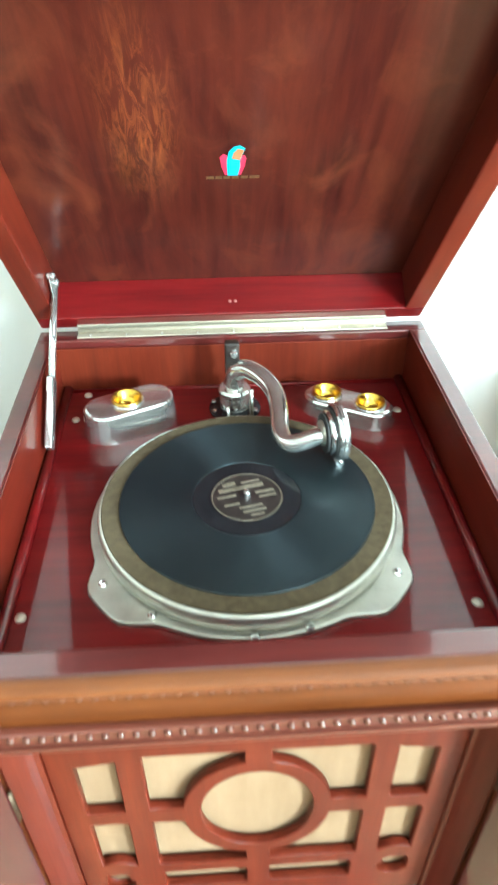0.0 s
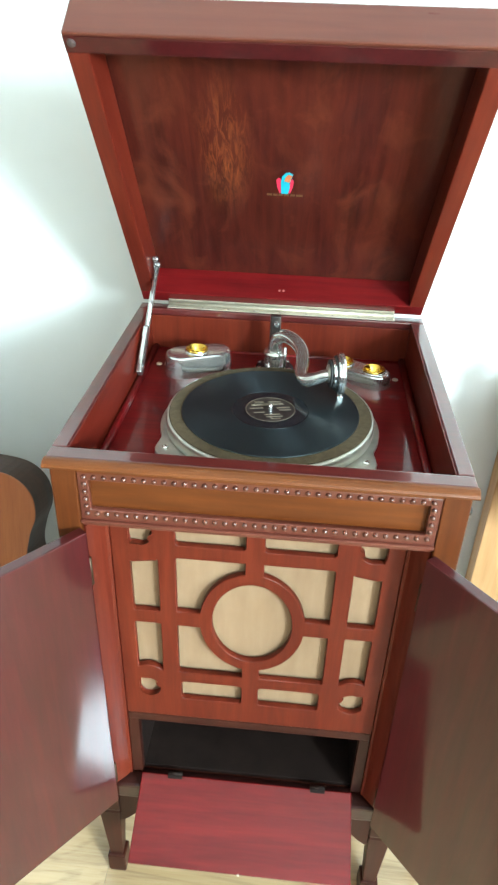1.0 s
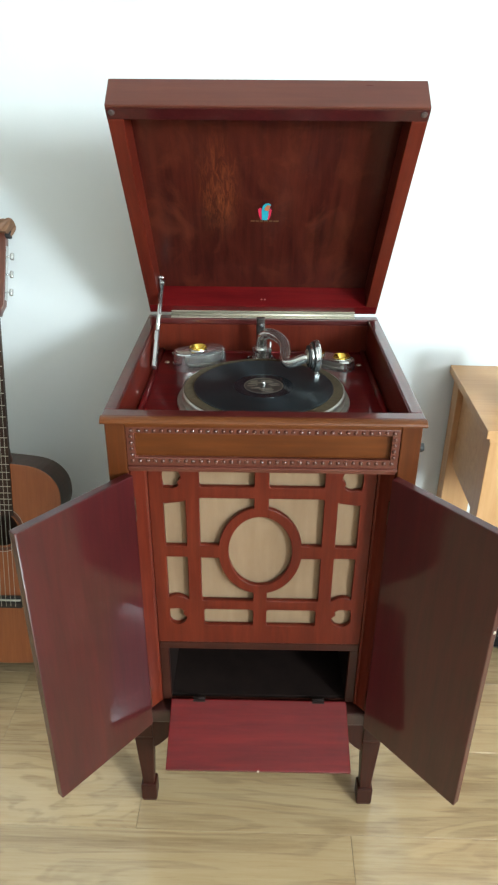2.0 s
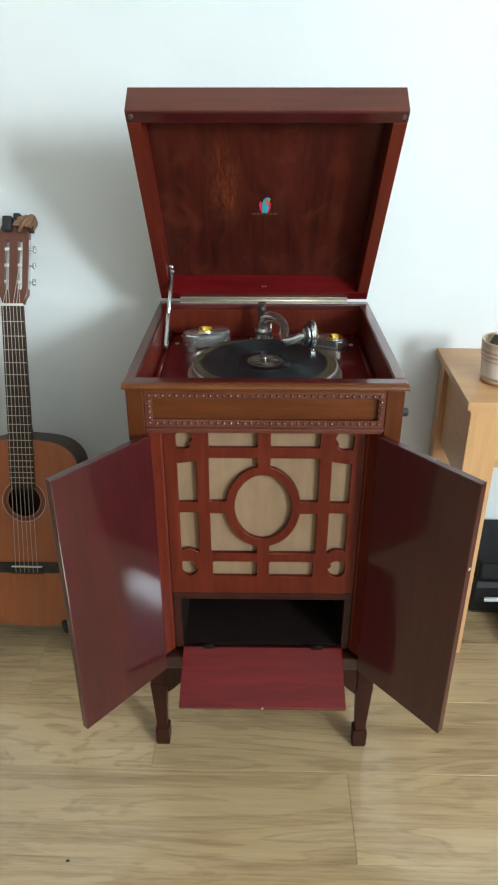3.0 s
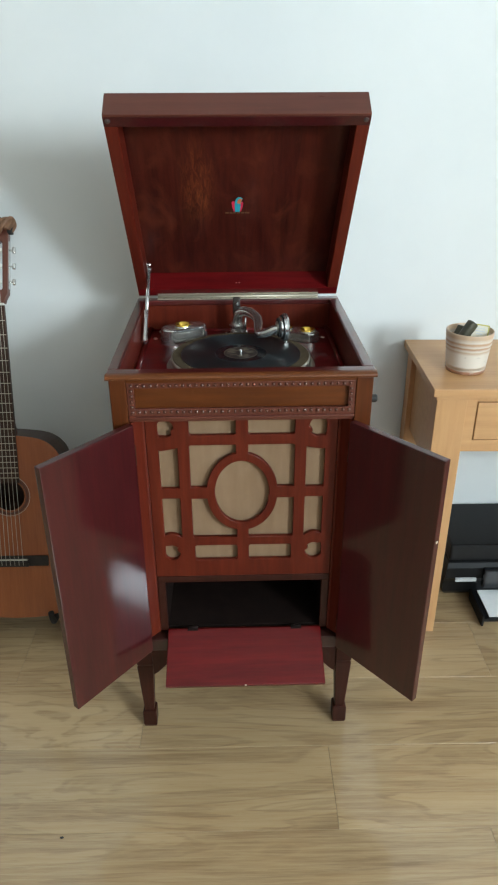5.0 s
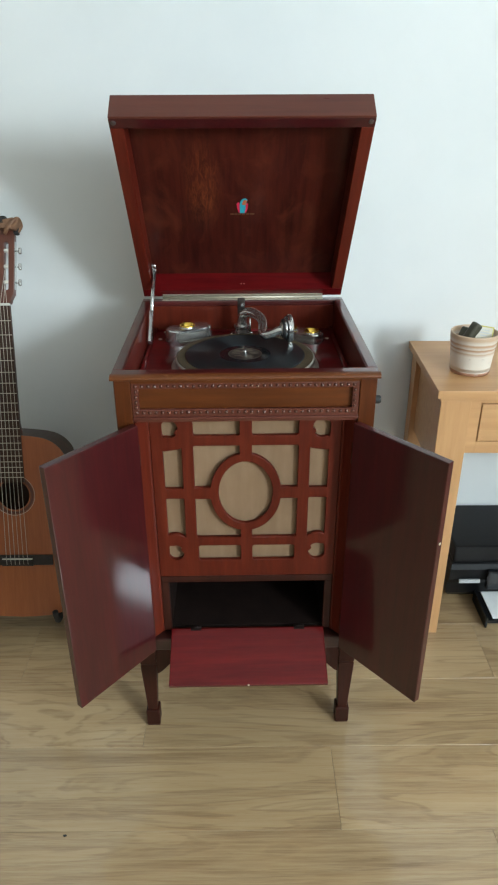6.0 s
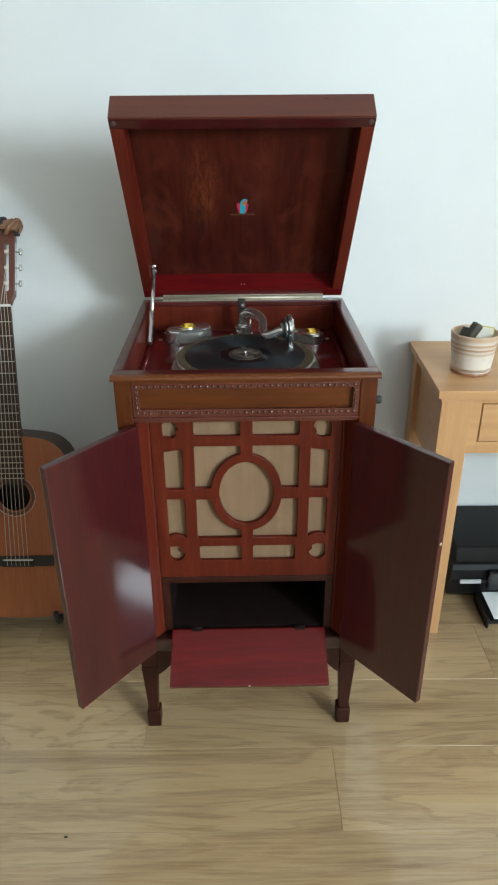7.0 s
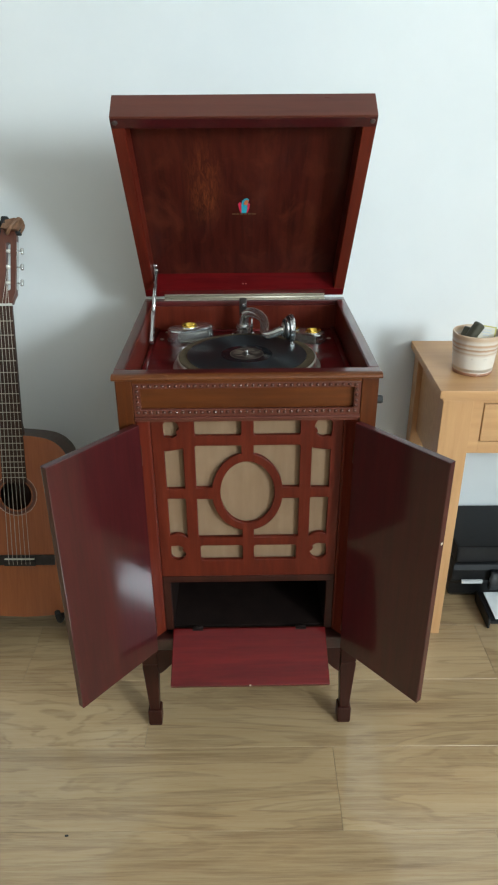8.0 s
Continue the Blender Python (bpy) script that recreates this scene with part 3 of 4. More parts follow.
# double doors
DOOR = 0.214
for s in (-1, 1):
    d = part("cabinet_door", box(0, DOOR, -0.0075, 0.0075, 0.264, 0.829, 0.002), RED_Z, cab, "plum-red glossy cabinet door swung wide open")
    d.matrix_local = pose(s * 0.2115, 0.0045, 0, 0, 0, -129.8 if s < 0 else -50.2)
    for z in (0.33, 0.76):
        part("hinge", tube([Vector((-0.003, 0, z - 0.022)), Vector((-0.003, 0, z + 0.022))], 0.0032, 10), OLDBRASS, d, smooth=True)
    if s > 0:
        part("catch", lathe([(0.0001, 0), (0.0032, 0.0006), (0.0032, 0.001), (0.0001, 0.0026)], 12), BRASS, d).matrix_local = pose(DOOR - 0.0005, 0, 0.66, 0, 90, 0)

# lid
LX, LY, LH, LT = 0.2480, -0.5260, 0.0600, 0.0255
lid = part("lid", box(-LX, LX, LY + LT, 0, 0.0535, LH, 0.002), BROWN_X, cab, "deep mahogany lid propped open")
lid.matrix_local = pose(0, 0.5325, 0.9335, -52.8, 0, 0)
part("lid_lining", box(-LX + LT, LX - LT, LY + LT, -LT, 0.0520, 0.0534, 0), LIDWOOD, lid, "figured dark mahogany veneer")
part("lid_front", box(-LX, LX, LY, LY + 0.005, 0, LH, 0.002), BROWN_X, lid, "lighter brown front board of the lid")
part("lid_rail", box(-LX, LX, LY + 0.005, LY + LT, 0, LH - 0.0003, 0.001), RED_Z, lid)
part("lid_rail", box(-LX, LX, -LT, 0, 0, 0.0534, 0.002), RED_X, lid)
for s in (-1, 1):
    part("lid_rail", box(*sorted((s * LX, s * (LX - LT))), LY + LT, -LT, 0, 0.0534, 0.002), LIDRAIL, lid)
    part("bumper", lathe([(0.0001, 0), (0.0052, 0), (0.0045, 0.0022), (0.0001, 0.003)], 16), GREY, lid).matrix_local = pose(s * 0.239, LY + 0.0125, -0.0002, 180, 0, 0)


def decal(name, pts, mat, z=0.0517):
    """A thin transfer on the lining; up in the picture is away from the hinge."""
    mesh = fill([[(x, -y) for x, y in pts]], 0.0003, 0.0, False)
    mesh.transform(Matrix.Translation((0, 0, z)))
    return part(name, mesh, mat, lid)


E0 = 0.2485
decal("emblem", [(x, E0 + y) for x, y in ((-0.0080, -0.0165), (-0.0045, -0.0165), (-0.0060, 0.004), (-0.0055, 0.012), (-0.0095, 0.015), (-0.0130, 0.010), (-0.0115, -0.004))], PINK)
decal("emblem", [(x, E0 + y) for x, y in ((0.0050, -0.0165), (0.0080, -0.0165), (0.0115, -0.004), (0.0130, 0.008), (0.0110, 0.013), (0.0080, 0.010), (0.0070, -0.002))], PINK)
decal("emblem", [(x, E0 + y) for x, y in ((-0.0055, -0.0170), (0.0050, -0.0170), (0.0072, -0.004), (0.0070, 0.006), (0.0115, 0.0225), (0.0070, 0.0265), (0.0010, 0.0255), (-0.0040, 0.0190), (-0.0062, 0.006))], TEAL, 0.0513)
decal("emblem", [(x, E0 + y) for x, y in ((-0.001, 0.009), (0.0065, 0.007), (0.0105, 0.0205), (0.0045, 0.0225), (0.0005, 0.0165))], ORANGE, 0.0509)
for i, (x0, x1) in enumerate(((-0.027, -0.019), (-0.0175, -0.011), (-0.0095, -0.003), (-0.001, 0.006), (0.0085, 0.015), (0.017, 0.027))):
    decal("gilt_bar", [(x0, E0 - 0.0225), (x1, E0 - 0.0225), (x1, E0 - 0.0185), (x0, E0 - 0.0185)], GILT)
for x in (-0.0035, 0.0035):
    part("stud", lathe([(0.0001, 0), (0.0022, 0), (0.0016, 0.001), (0.0001, 0.0012)], 10), STUD, lid).matrix_local = pose(x, -LT - 0.0001, 0.018, 90, 0, 0)

# long hinge between lid and case
hinge = part("piano_hinge", box(-0.2005, 0.2005, 0.5125, 0.5295, 0.9282, 0.9296, 0.0004), BRASS, cab, "pale brass continuous hinge")
part("barrel", tube([Vector((-0.2005, 0.5265, 0.9320)), Vector((0.2005, 0.5265, 0.9320))], 0.0030, 10), BRASS, hinge, smooth=True)
part("leaf", box(-0.2005, 0.2005, -0.009, -0.001, -0.0016, -0.0004, 0.0003), BRASS, lid)
for i in range(9):
    part("screw", lathe([(0.0001, 0), (0.0021, 0), (0.0016, 0.0007), (0.0001, 0.0009)], 10), CHROME, hinge).location = (-0.184 + 0.046 * i, 0.5172, 0.9296)

# lid stay: link, rod and slotted slide
stay = thing("lid_stay", "bright nickel sliding lid stay screwed to the case side", "lid stay")
pa, pb = Vector((-0.2195, 0.512, 1.004)), Vector((-0.2200, 0.352, 0.872))
way = (pb - pa).normalized()
part("rod", tube([pa, pa + way * 0.13], 0.0044, 12), CHROME, stay, smooth=True)
slide = part("slide", box(-0.0045, 0.0045, 0, 0.085, -0.0072, 0.0072, 0.0018), SATIN, stay)
slide.matrix_local = Matrix.Translation(pa + way * 0.122) @ way.to_track_quat("Y", "Z").to_matrix().to_4x4()
part("slot", box(0.0043, 0.0049, 0.015, 0.070, -0.0014, 0.0014, 0.0004), EBONY, slide)
part("pivot_plate", box(-0.2234, -0.2205, 0.500, 0.518, 0.990, 1.016, 0.0015), CHROME, stay)
for p, r in ((pa, 0.0055), (pa + Vector((0, -0.012, 0.014)), 0.0042), (pb + Vector((0, 0.012, 0.008)), 0.0062)):
    k = part("pivot_screw", lathe([(0.0001, -0.005), (r, -0.005), (r, 0.002), (r * 0.7, 0.004), (0.0001, 0.0045)], 16), CHROME, stay, smooth=False)
    k.matrix_local = Matrix.Translation(p) @ pose(0.001, 0, 0, 0, 90, 0)

# winding crank socket and knob on the side of the case
crank = thing("winding_handle", "black winding handle in a nickel escutcheon on the case side", "crank", pose(0.2455, 0.105, 0.833, 0, 90, 0))
part("escutcheon", lathe([(0.0001, 0), (0.014, 0), (0.014, 0.002), (0.008, 0.004), (0.0001, 0.004)], 24), RUBBER, crank)
part("shaft", lathe([(0.0001, 0.003), (0.0045, 0.003), (0.0045, 0.018), (0.0001, 0.018)], 16), RUBBER, crank, smooth=False)
part("knob", lathe([(0.0001, 0.014), (0.0075, 0.0145), (0.0085, 0.018), (0.0085, 0.029), (0.007, 0.032), (0.0001, 0.0325)], 20), RUBBER, crank)

# ---------------------------------------------------------------- turntable and bedplate
TX, TY = 0.0018, 0.2485
bed = thing("turntable", "nickel-rimmed turntable with olive felt and scalloped bedplate", "turntable", pose(TX, TY, 0.852))
plate = []
for k in range(120):
    a = 2 * math.pi * k / 120
    deg = math.degrees(a) % 360
    r = 0.162
    for c, w, h in ((220, 20, 0.020), (320, 20, 0.020)):
        d = abs(deg - c)
        if d < w:
            r += h * (0.5 + 0.5 * math.cos(math.pi * max(0, d - 6) / (w - 6)))
    if abs(deg - 270) < 34:
        r -= 0.003 * math.cos(math.radians(deg - 270) * 2.6)
    plate.append((r * math.cos(a), r * math.sin(a)))
pm = fill([plate], 0.006, 0.0015, False)
pm.transform(Matrix.Translation((0, 0, 0.0032)))
bedplate = part("bedplate", pm, DULL, bed, "dull nickel scalloped bedplate")
for a, r in ((213, 0.166), (327, 0.166), (270, 0.157), (288, 0.1575), (235, 0.158), (90, 0.155)):
    part("screw", lathe([(0.0001, 0), (0.0045, 0), (0.0045, 0.0018), (0.003, 0.0034), (0.0001, 0.0038)], 14), CHROME, bedplate).location = (r * math.cos(radians(a)), r * math.sin(radians(a)), 0.0062)
part("platter", lathe([(0.02, 0.0068), (0.1515, 0.0068), (0.1528, 0.008), (0.1530, 0.0215), (0.1520, 0.0248), (0.149, 0.0258), (0.02, 0.0258)], 96), DULL, bed, "bright nickel platter rim", smooth=False).data.shade_smooth()
part("felt", lathe([(0.004, 0.0258), (0.1480, 0.0258), (0.1487, 0.0266), (0.1480, 0.0274), (0.004, 0.0276)], 96), FELT, bed, "worn olive-brown felt")
part("spindle", lathe([(0.0001, 0.02), (0.0036, 0.02), (0.0036, 0.0355), (0.0026, 0.0375), (0.0001, 0.0382)], 18), CHROME, bed, smooth=False)

rec = thing("record", "black shellac record with dark gilt-printed label", "record", pose(TX, TY, 0.8797))
disc = part("disc", lathe([(0.0035, 0), (0.1297, 0), (0.1305, 0.0010), (0.1297, 0.0020), (0.1262, 0.0018), (0.057, 0.0017), (0.056, 0.0010), (0.0035, 0.0010)], 128), SHELLAC, rec)
part("run_out", lathe([(0.0036, 0.0010), (0.0558, 0.0010), (0.0556, 0.0014), (0.0036, 0.0015)], 96), BLACKGLOSS, disc, "smooth run-out band")
lab = part("label", lathe([(0.0036, 0.0016), (0.037, 0.0016), (0.0372, 0.0019), (0.0036, 0.0019)], 64), LABEL, rec, "dark paper label with faded gilt print")


def label_piece(mesh, z=0.0021):
    mesh.transform(Matrix.Translation((0, 0, z)))
    part("print", mesh, LABELINK, lab)


label_piece(fill([ellipse(0, 0, 0.0362, 0.0362, 64), ellipse(0, 0, 0.0352, 0.0352, 64)], 0.0003, 0, False))
for x0, x1, y0, y1, rz in ((-0.026, 0.022, 0.0115, 0.0175, 14), (-0.020, -0.006, 0.020, 0.026, 14), (0.000, 0.020, 0.0205, 0.0235, 14), (-0.030, -0.010, 0.0035, 0.0065, 14), (0.010, 0.030, 0.001, 0.005, 14),
                         (0.012, 0.030, -0.0055, -0.0025, 14), (-0.026, -0.010, -0.0095, -0.0065, 14), (-0.012, 0.012, -0.0170, -0.0140, 14), (-0.010, 0.014, -0.0235, -0.0205, 14), (-0.004, 0.010, -0.0295, -0.0270, 14)):
    mesh = fill([[(x0, y0), (x1, y0), (x1, y1), (x0, y1)]], 0.0003, 0, False)
    mesh.transform(Matrix.Rotation(radians(rz), 4, "Z"))
    label_piece(mesh)

# small screws in the motor board
for x, y in ((-0.2085, 0.127), (0.2085, 0.124), (-0.206, 0.437), (0.2025, 0.438), (-0.198, 0.493)):
    s = tagged(part("screw", lathe([(0.0001, 0), (0.0055, 0), (0.0048, 0.0018), (0.0001, 0.003)], 16), BRASS), "small brass screw head in the motor board", "screw", "motor board screws")
    s.location = (x, y, 0.852)

# ---------------------------------------------------------------- tone arm
arm = thing("tone_arm", "nickel gooseneck tone arm with sound box resting on the record", "tone arm", pose(0, 0, 0))
AX, AY, AZ = -0.005, 0.452, 0.852
base = part("arm_base", lathe([(0.0001, 0.005), (0.0205, 0.005), (0.0195, 0.008), (0.0185, 0.024), (0.020, 0.026), (0.0205, 0.031), (0.018, 0.034), (0.0001, 0.034)], 36), CHROME, arm)
base.location = (AX, AY, AZ)
part("flange", lathe([(0.0001, 0), (0.033, 0), (0.033, 0.003), (0.029, 0.006), (0.0206, 0.0075), (0.0001, 0.0075)], 36), BLACKGLOSS, base, "black enamelled flange")
for a in (40, 160, 205, 275, 335):
    part("screw", lathe([(0.0001, 0), (0.0035, 0), (0.003, 0.0018), (0.0001, 0.0028)], 12), CHROME, base).location = (0.0285 * math.cos(radians(a)), 0.0285 * math.sin(radians(a)), 0.0055)
neck = [(AX, AY, 0.884), (AX, AY, 0.896), (AX + 0.004, AY - 0.004, 0.911), (0.012, 0.438, 0.919), (0.029, 0.415, 0.920), (0.041, 0.388, 0.916), (0.0435, 0.357, 0.909), (0.0425, 0.330, 0.904), (0.048, 0.309, 0.904), (0.060, 0.301, 0.909), (0.076, 0.299, 0.917), (0.084, 0.299, 0.919)]
part("gooseneck", tube(spline(neck, 6), lambda t: 0.0125 - 0.0035 * t, 20), CHROME, arm, smooth=True)
part("pivot_block", box(AX - 0.011, AX + 0.007, AY - 0.002, AY + 0.010, 0.890, 0.948, 0.003), EBONY, arm, "black pivot cap")
part("pivot_screw", lathe([(0.0001, 0), (0.005, 0), (0.005, 0.003), (0.0035, 0.005), (0.0001, 0.0055)], 16), CHROME, arm).matrix_local = pose(AX, AY - 0.002, 0.934, 90, 0, 0)
part("rest_post", tube([Vector((0.014, 0.418, 0.852)), Vector((0.014, 0.418, 0.893)), Vector((0.014, 0.421, 0.898))], 0.0024, 10), CHROME, arm, smooth=True)
part("rest_post", tube([Vector((0.014, 0.392, 0.884)), Vector((0.014, 0.394, 0.918))], 0.0022, 10), CHROME, arm, smooth=True)
part("rest_post", tube([Vector((-0.013, 0.420, 0.852)), Vector((-0.014, 0.424, 0.874))], 0.0022, 10), CHROME, arm, smooth=True)
SB = pose(0.086, 0.300, 0.9215, 0, 90, 9)
part("collar", lathe([(0.0001, -0.004), (0.013, -0.004), (0.014, -0.002), (0.014, 0.003), (0.0001, 0.004)], 28), DULL, arm).matrix_local = SB
sound = part("sound_box", lathe([(0.0001, 0.002), (0.022, 0.002), (0.024, 0.004), (0.024, 0.0065), (0.021, 0.0068), (0.021, 0.0085), (0.0285, 0.0088), (0.0300, 0.0105), (0.0300, 0.0125), (0.0001, 0.0125)], 48), SATIN, arm, "round nickel sound box with rubber ring")
sound.matrix_local = SB
part("front_ring", lathe([(0.0001, 0.0126), (0.0290, 0.0126), (0.0312, 0.0135), (0.0316, 0.0165), (0.0300, 0.0195), (0.0262, 0.0205), (0.0245, 0.0190), (0.0001, 0.0185)], 48), CHROME, sound)
part("rear_disc", lathe([(0.0142, 0.0016), (0.0205, 0.0012), (0.0212, -0.0010), (0.0142, -0.0016)], 36), RUBBER, sound)
part("gasket", lathe([(0.0215, 0.0068), (0.0268, 0.0069), (0.0268, 0.0086), (0.0215, 0.0087)], 40), RUBBER, sound)
part("needle_bar", box(0.0262, 0.0380, -0.0042, 0.0042, 0.0130, 0.0205, 0.0010), CHROME, sound)
part("clamp_nut", lathe([(0.0001, -0.004), (0.0044, -0.004), (0.0050, -0.002), (0.0050, 0.002), (0.0044, 0.004), (0.0001, 0.004)], 12), CHROME, sound).matrix_local = pose(0.0365, -0.0062, 0.017, 90, 0, 0)
part("thumb_screw", tube([Vector((0.0335, -0.002, 0.017)), Vector((0.0345, -0.0125, 0.018))], 0.0022, 10), CHROME, sound, smooth=True)
part("needle", tube([Vector((0.034, 0, 0.0175)), Vector((0.0393, -0.006, 0.0178))], lambda t: 0.0017 - 0.0013 * t, 8), CHROME, sound, smooth=True)


# ---------------------------------------------------------------- needle trays
def stadium(half, r, n=14):
    pts = [(half + r * math.cos(radians(-90 + 180 * k / n)), r * math.sin(radians(-90 + 180 * k / n))) for k in range(n + 1)]
    return pts + [(-x, -y) for x, y in pts]


def needle_tray(m, half, r, height, cups, label):
    t = thing("needle_tray", label, "needle tray", m, "needle trays")
    rings = []
    for k, z in ((-0.0025, 0.0), (0.0, height - 0.007), (0.0005, height - 0.003), (0.0025, height - 0.0008), (0.005, height)):
        rings.append([(x, y, z) for x, y in stadium(half, r - k)])
    shell = loft(rings, False)
    part("tray_body", shell, SATIN, t)
    lidm = fill([stadium(half, r - 0.005)] + [ellipse(x, 0, cr + 0.001, cr + 0.001, 40) for x, cr in cups], 0.0008, 0, False)
    lidm.transform(Matrix.Translation((0, 0, height - 0.0003)))
    part("tray_top", lidm, SATIN, t)
    for x, cr in cups:
        part("cup_rim", lathe([(cr + 0.0036, height - 0.0004), (cr + 0.0034, height + 0.0016), (cr + 0.0018, height + 0.0026), (cr + 0.0004, height + 0.0012)], 36, False), SATIN, t, smooth=True).location = (x, 0, 0)
        c = part("cup", lathe([(cr + 0.0022, height + 0.0010), (cr + 0.0018, height + 0.0052), (cr + 0.0006, height + 0.0060), (cr - 0.0008, height + 0.0050), (cr - 0.0035, height - 0.003), (cr * 0.62, height - 0.0075), (cr * 0.3, height - 0.0098), (0.0001, height - 0.0105)], 40, False), GOLD, t, "gilt needle cup", smooth=True)
        c.location = (x, 0, 0)
    return t


needle_tray(pose(-0.1345, 0.4235, 0.852, 0, 0, 25), 0.029, 0.0275, 0.037, [(-0.002, 0.0170)], "polished nickel oval needle tray with one gilt cup")
needle_tray(pose(0.1375, 0.434, 0.852, 0, 0, -27), 0.034, 0.0235, 0.022, [(-0.0285, 0.0165), (0.0285, 0.0165)], "nickel needle tray with two gilt cups")

# ---------------------------------------------------------------- oak desk with pot and printer
desk = thing("oak_desk", "light oak desk with a shallow drawer", "desk", pose(0.461, 0.326, 0, 0, 0, -1.3))
DW, DD = 0.92, 0.370
desk.scale.z = 1.0100
part("desk_top", box(0, DW, 0, DD, 0.730, 0.75, 0.002), OAK, desk)
part("cornice", box(0.008, DW - 0.008, 0.006, DD - 0.006, 0.720, 0.7302, 0.003), OAK, desk)
for x in (0.012, DW - 0.086):
    for y in (0.010, DD - 0.062):
        part("leg", box(x, x + 0.074, y, y + 0.052, 0, 0.720, 0.002), OAK_Z, desk)
for x in (0.026, DW - 0.046):
    part("side_apron", box(x, x + 0.02, 0.0622, DD - 0.0622, 0.500, 0.720, 0.001), OAK, desk)
part("back_apron", box(0.0862, DW - 0.0862, DD - 0.030, DD - 0.012, 0.575, 0.720, 0.001), OAK, desk)
fa = bmesh.new()
for b in ((0.0862, 0.112, 0.5775, 0.720), (DW - 0.104, DW - 0.0862, 0.5775, 0.720), (0.112, DW - 0.104, 0.712, 0.720), (0.112, DW - 0.104, 0.5775, 0.6090)):
    box(b[0], b[1], 0.016, 0.034, b[2], b[3], 0.0008, fa)
part("front_apron", fa, OAK, desk)
dr = part("drawer", box(0.1145, DW - 0.1065, 0.0145, 0.030, 0.6115, 0.7095, 0.002), OAK, desk)
part("knob", lathe([(0.0001, 0), (0.006, 0), (0.006, 0.008), (0.012, 0.014), (0.011, 0.022), (0.0001, 0.024)], 20), OAK, dr).matrix_local = pose(DW / 2, 0.0145, 0.66, 90, 0, 0)
# near-black sheet behind the drawer, standing in for shade in the gap
part("drawer_gap", box(0.104, DW - 0.104, 0.031, 0.0335, 0.6092, 0.7118, 0), EBONY, desk)

pot = tagged(part("plant_pot", lathe([(0.0001, 0), (0.043, 0), (0.0445, 0.003), (0.0450, 0.008), (0.0495, 0.055), (0.0505, 0.064), (0.0515, 0.066), (0.0518, 0.072), (0.0515, 0.075), (0.0525, 0.078), (0.0533, 0.092), (0.0528, 0.0945), (0.0512, 0.0950), (0.0498, 0.0935), (0.0455, 0.010), (0.0001, 0.009)], 56), CERAMIC, smooth=True), "small cream stoneware pot with tan bands on the desk", "pot")
pot.data.transform(Matrix.Scale(1.09, 4))
pot.location = (0.5720, 0.461, 0.7575)
for (x, y, z), sz, rot, mat, nm, lb in (((0.5585, 0.458, 0.848), (0.038, 0.012, 0.012), (10, -58, 12), "stone", "dark_case", "dark olive rounded case leaning in the pot"), ((0.5495, 0.480, 0.840), (0.026, 0.011, 0.010), (0, -52, 40), "stone", "dark_case", "small dark rounded case lying in the pot")):
    o = tagged(part(nm, box(-sz[0], sz[0], -sz[1], sz[1], -sz[2], sz[2], min(sz) * 0.75, seg=4), plain("olive_leather", (0.03, 0.028, 0.014), (0.06, 0.052, 0.03), 60, 0.5), smooth=True), lb, "case")
    o.matrix_world = pose(x, y, z, *rot)
bx = thing("small_box", "small cream card box with yellow edges in the pot", "box", pose(0.5925, 0.458, 0.854, 64, 8, -8))
YEL = plain("yellow_card", (0.36, 0.32, 0.06), (0.46, 0.4, 0.1), 80, 0.6)
part("box_body", box(-0.023, 0.023, -0.024, 0.020, -0.006, 0.006, 0.001), YEL, bx)
part("box_face", box(-0.0185, 0.0195, -0.0195, 0.0165, 0.0061, 0.0068, 0.0002), plain("cream_card", (0.5, 0.46, 0.36), (0.6, 0.55, 0.44), 80, 0.6), bx)
for x0, x1, y in ((-0.012, 0.012, 0.008), (-0.010, 0.013, 0.001), (-0.008, 0.008, -0.006)):
    part("print_bar", box(x0, x1, y, y + 0.003, 0.0069, 0.0071, 0), SILVER, bx)

pr = thing("printer", "black inkjet printer with paper in its output tray", "printer", pose(0.603, 0.455, 0))
part("printer_body", loft([[(x, y, z) for x, y in ((a, b), (0.43, b), (0.43, 0.235), (a, 0.235))] for a, b, z in ((0.02, 0.045, 0.004), (0.004, 0.022, 0.03), (0.0, 0.012, 0.075), (0.0, 0.0, 0.095), (0.0, -0.005, 0.135), (0.004, 0.002, 0.150), (0.012, 0.012, 0.155))]), BLACK, pr)
part("scanner_lid", box(0.006, 0.424, 0.004, 0.232, 0.1552, 0.211, 0.006), BLACK, pr)
part("trim", box(0.028, 0.090, -0.0105, -0.0035, 0.090, 0.101, 0.001), SILVER, pr)
part("control_panel", box(0.105, 0.260, -0.024, -0.0045, 0.075, 0.140, 0.006), BLACKGLOSS, pr)
part("output_tray", box(0.095, 0.330, -0.105, 0.025, 0.018, 0.030, 0.003), BLACK, pr)
part("tray_side", box(0.088, 0.0945, -0.105, 0.020, 0.002, 0.040, 0.002), BLACK, pr)
part("paper", box(0.110, 0.315, -0.098, 0.020, 0.0305, 0.0335, 0.0004), PAPER, pr)

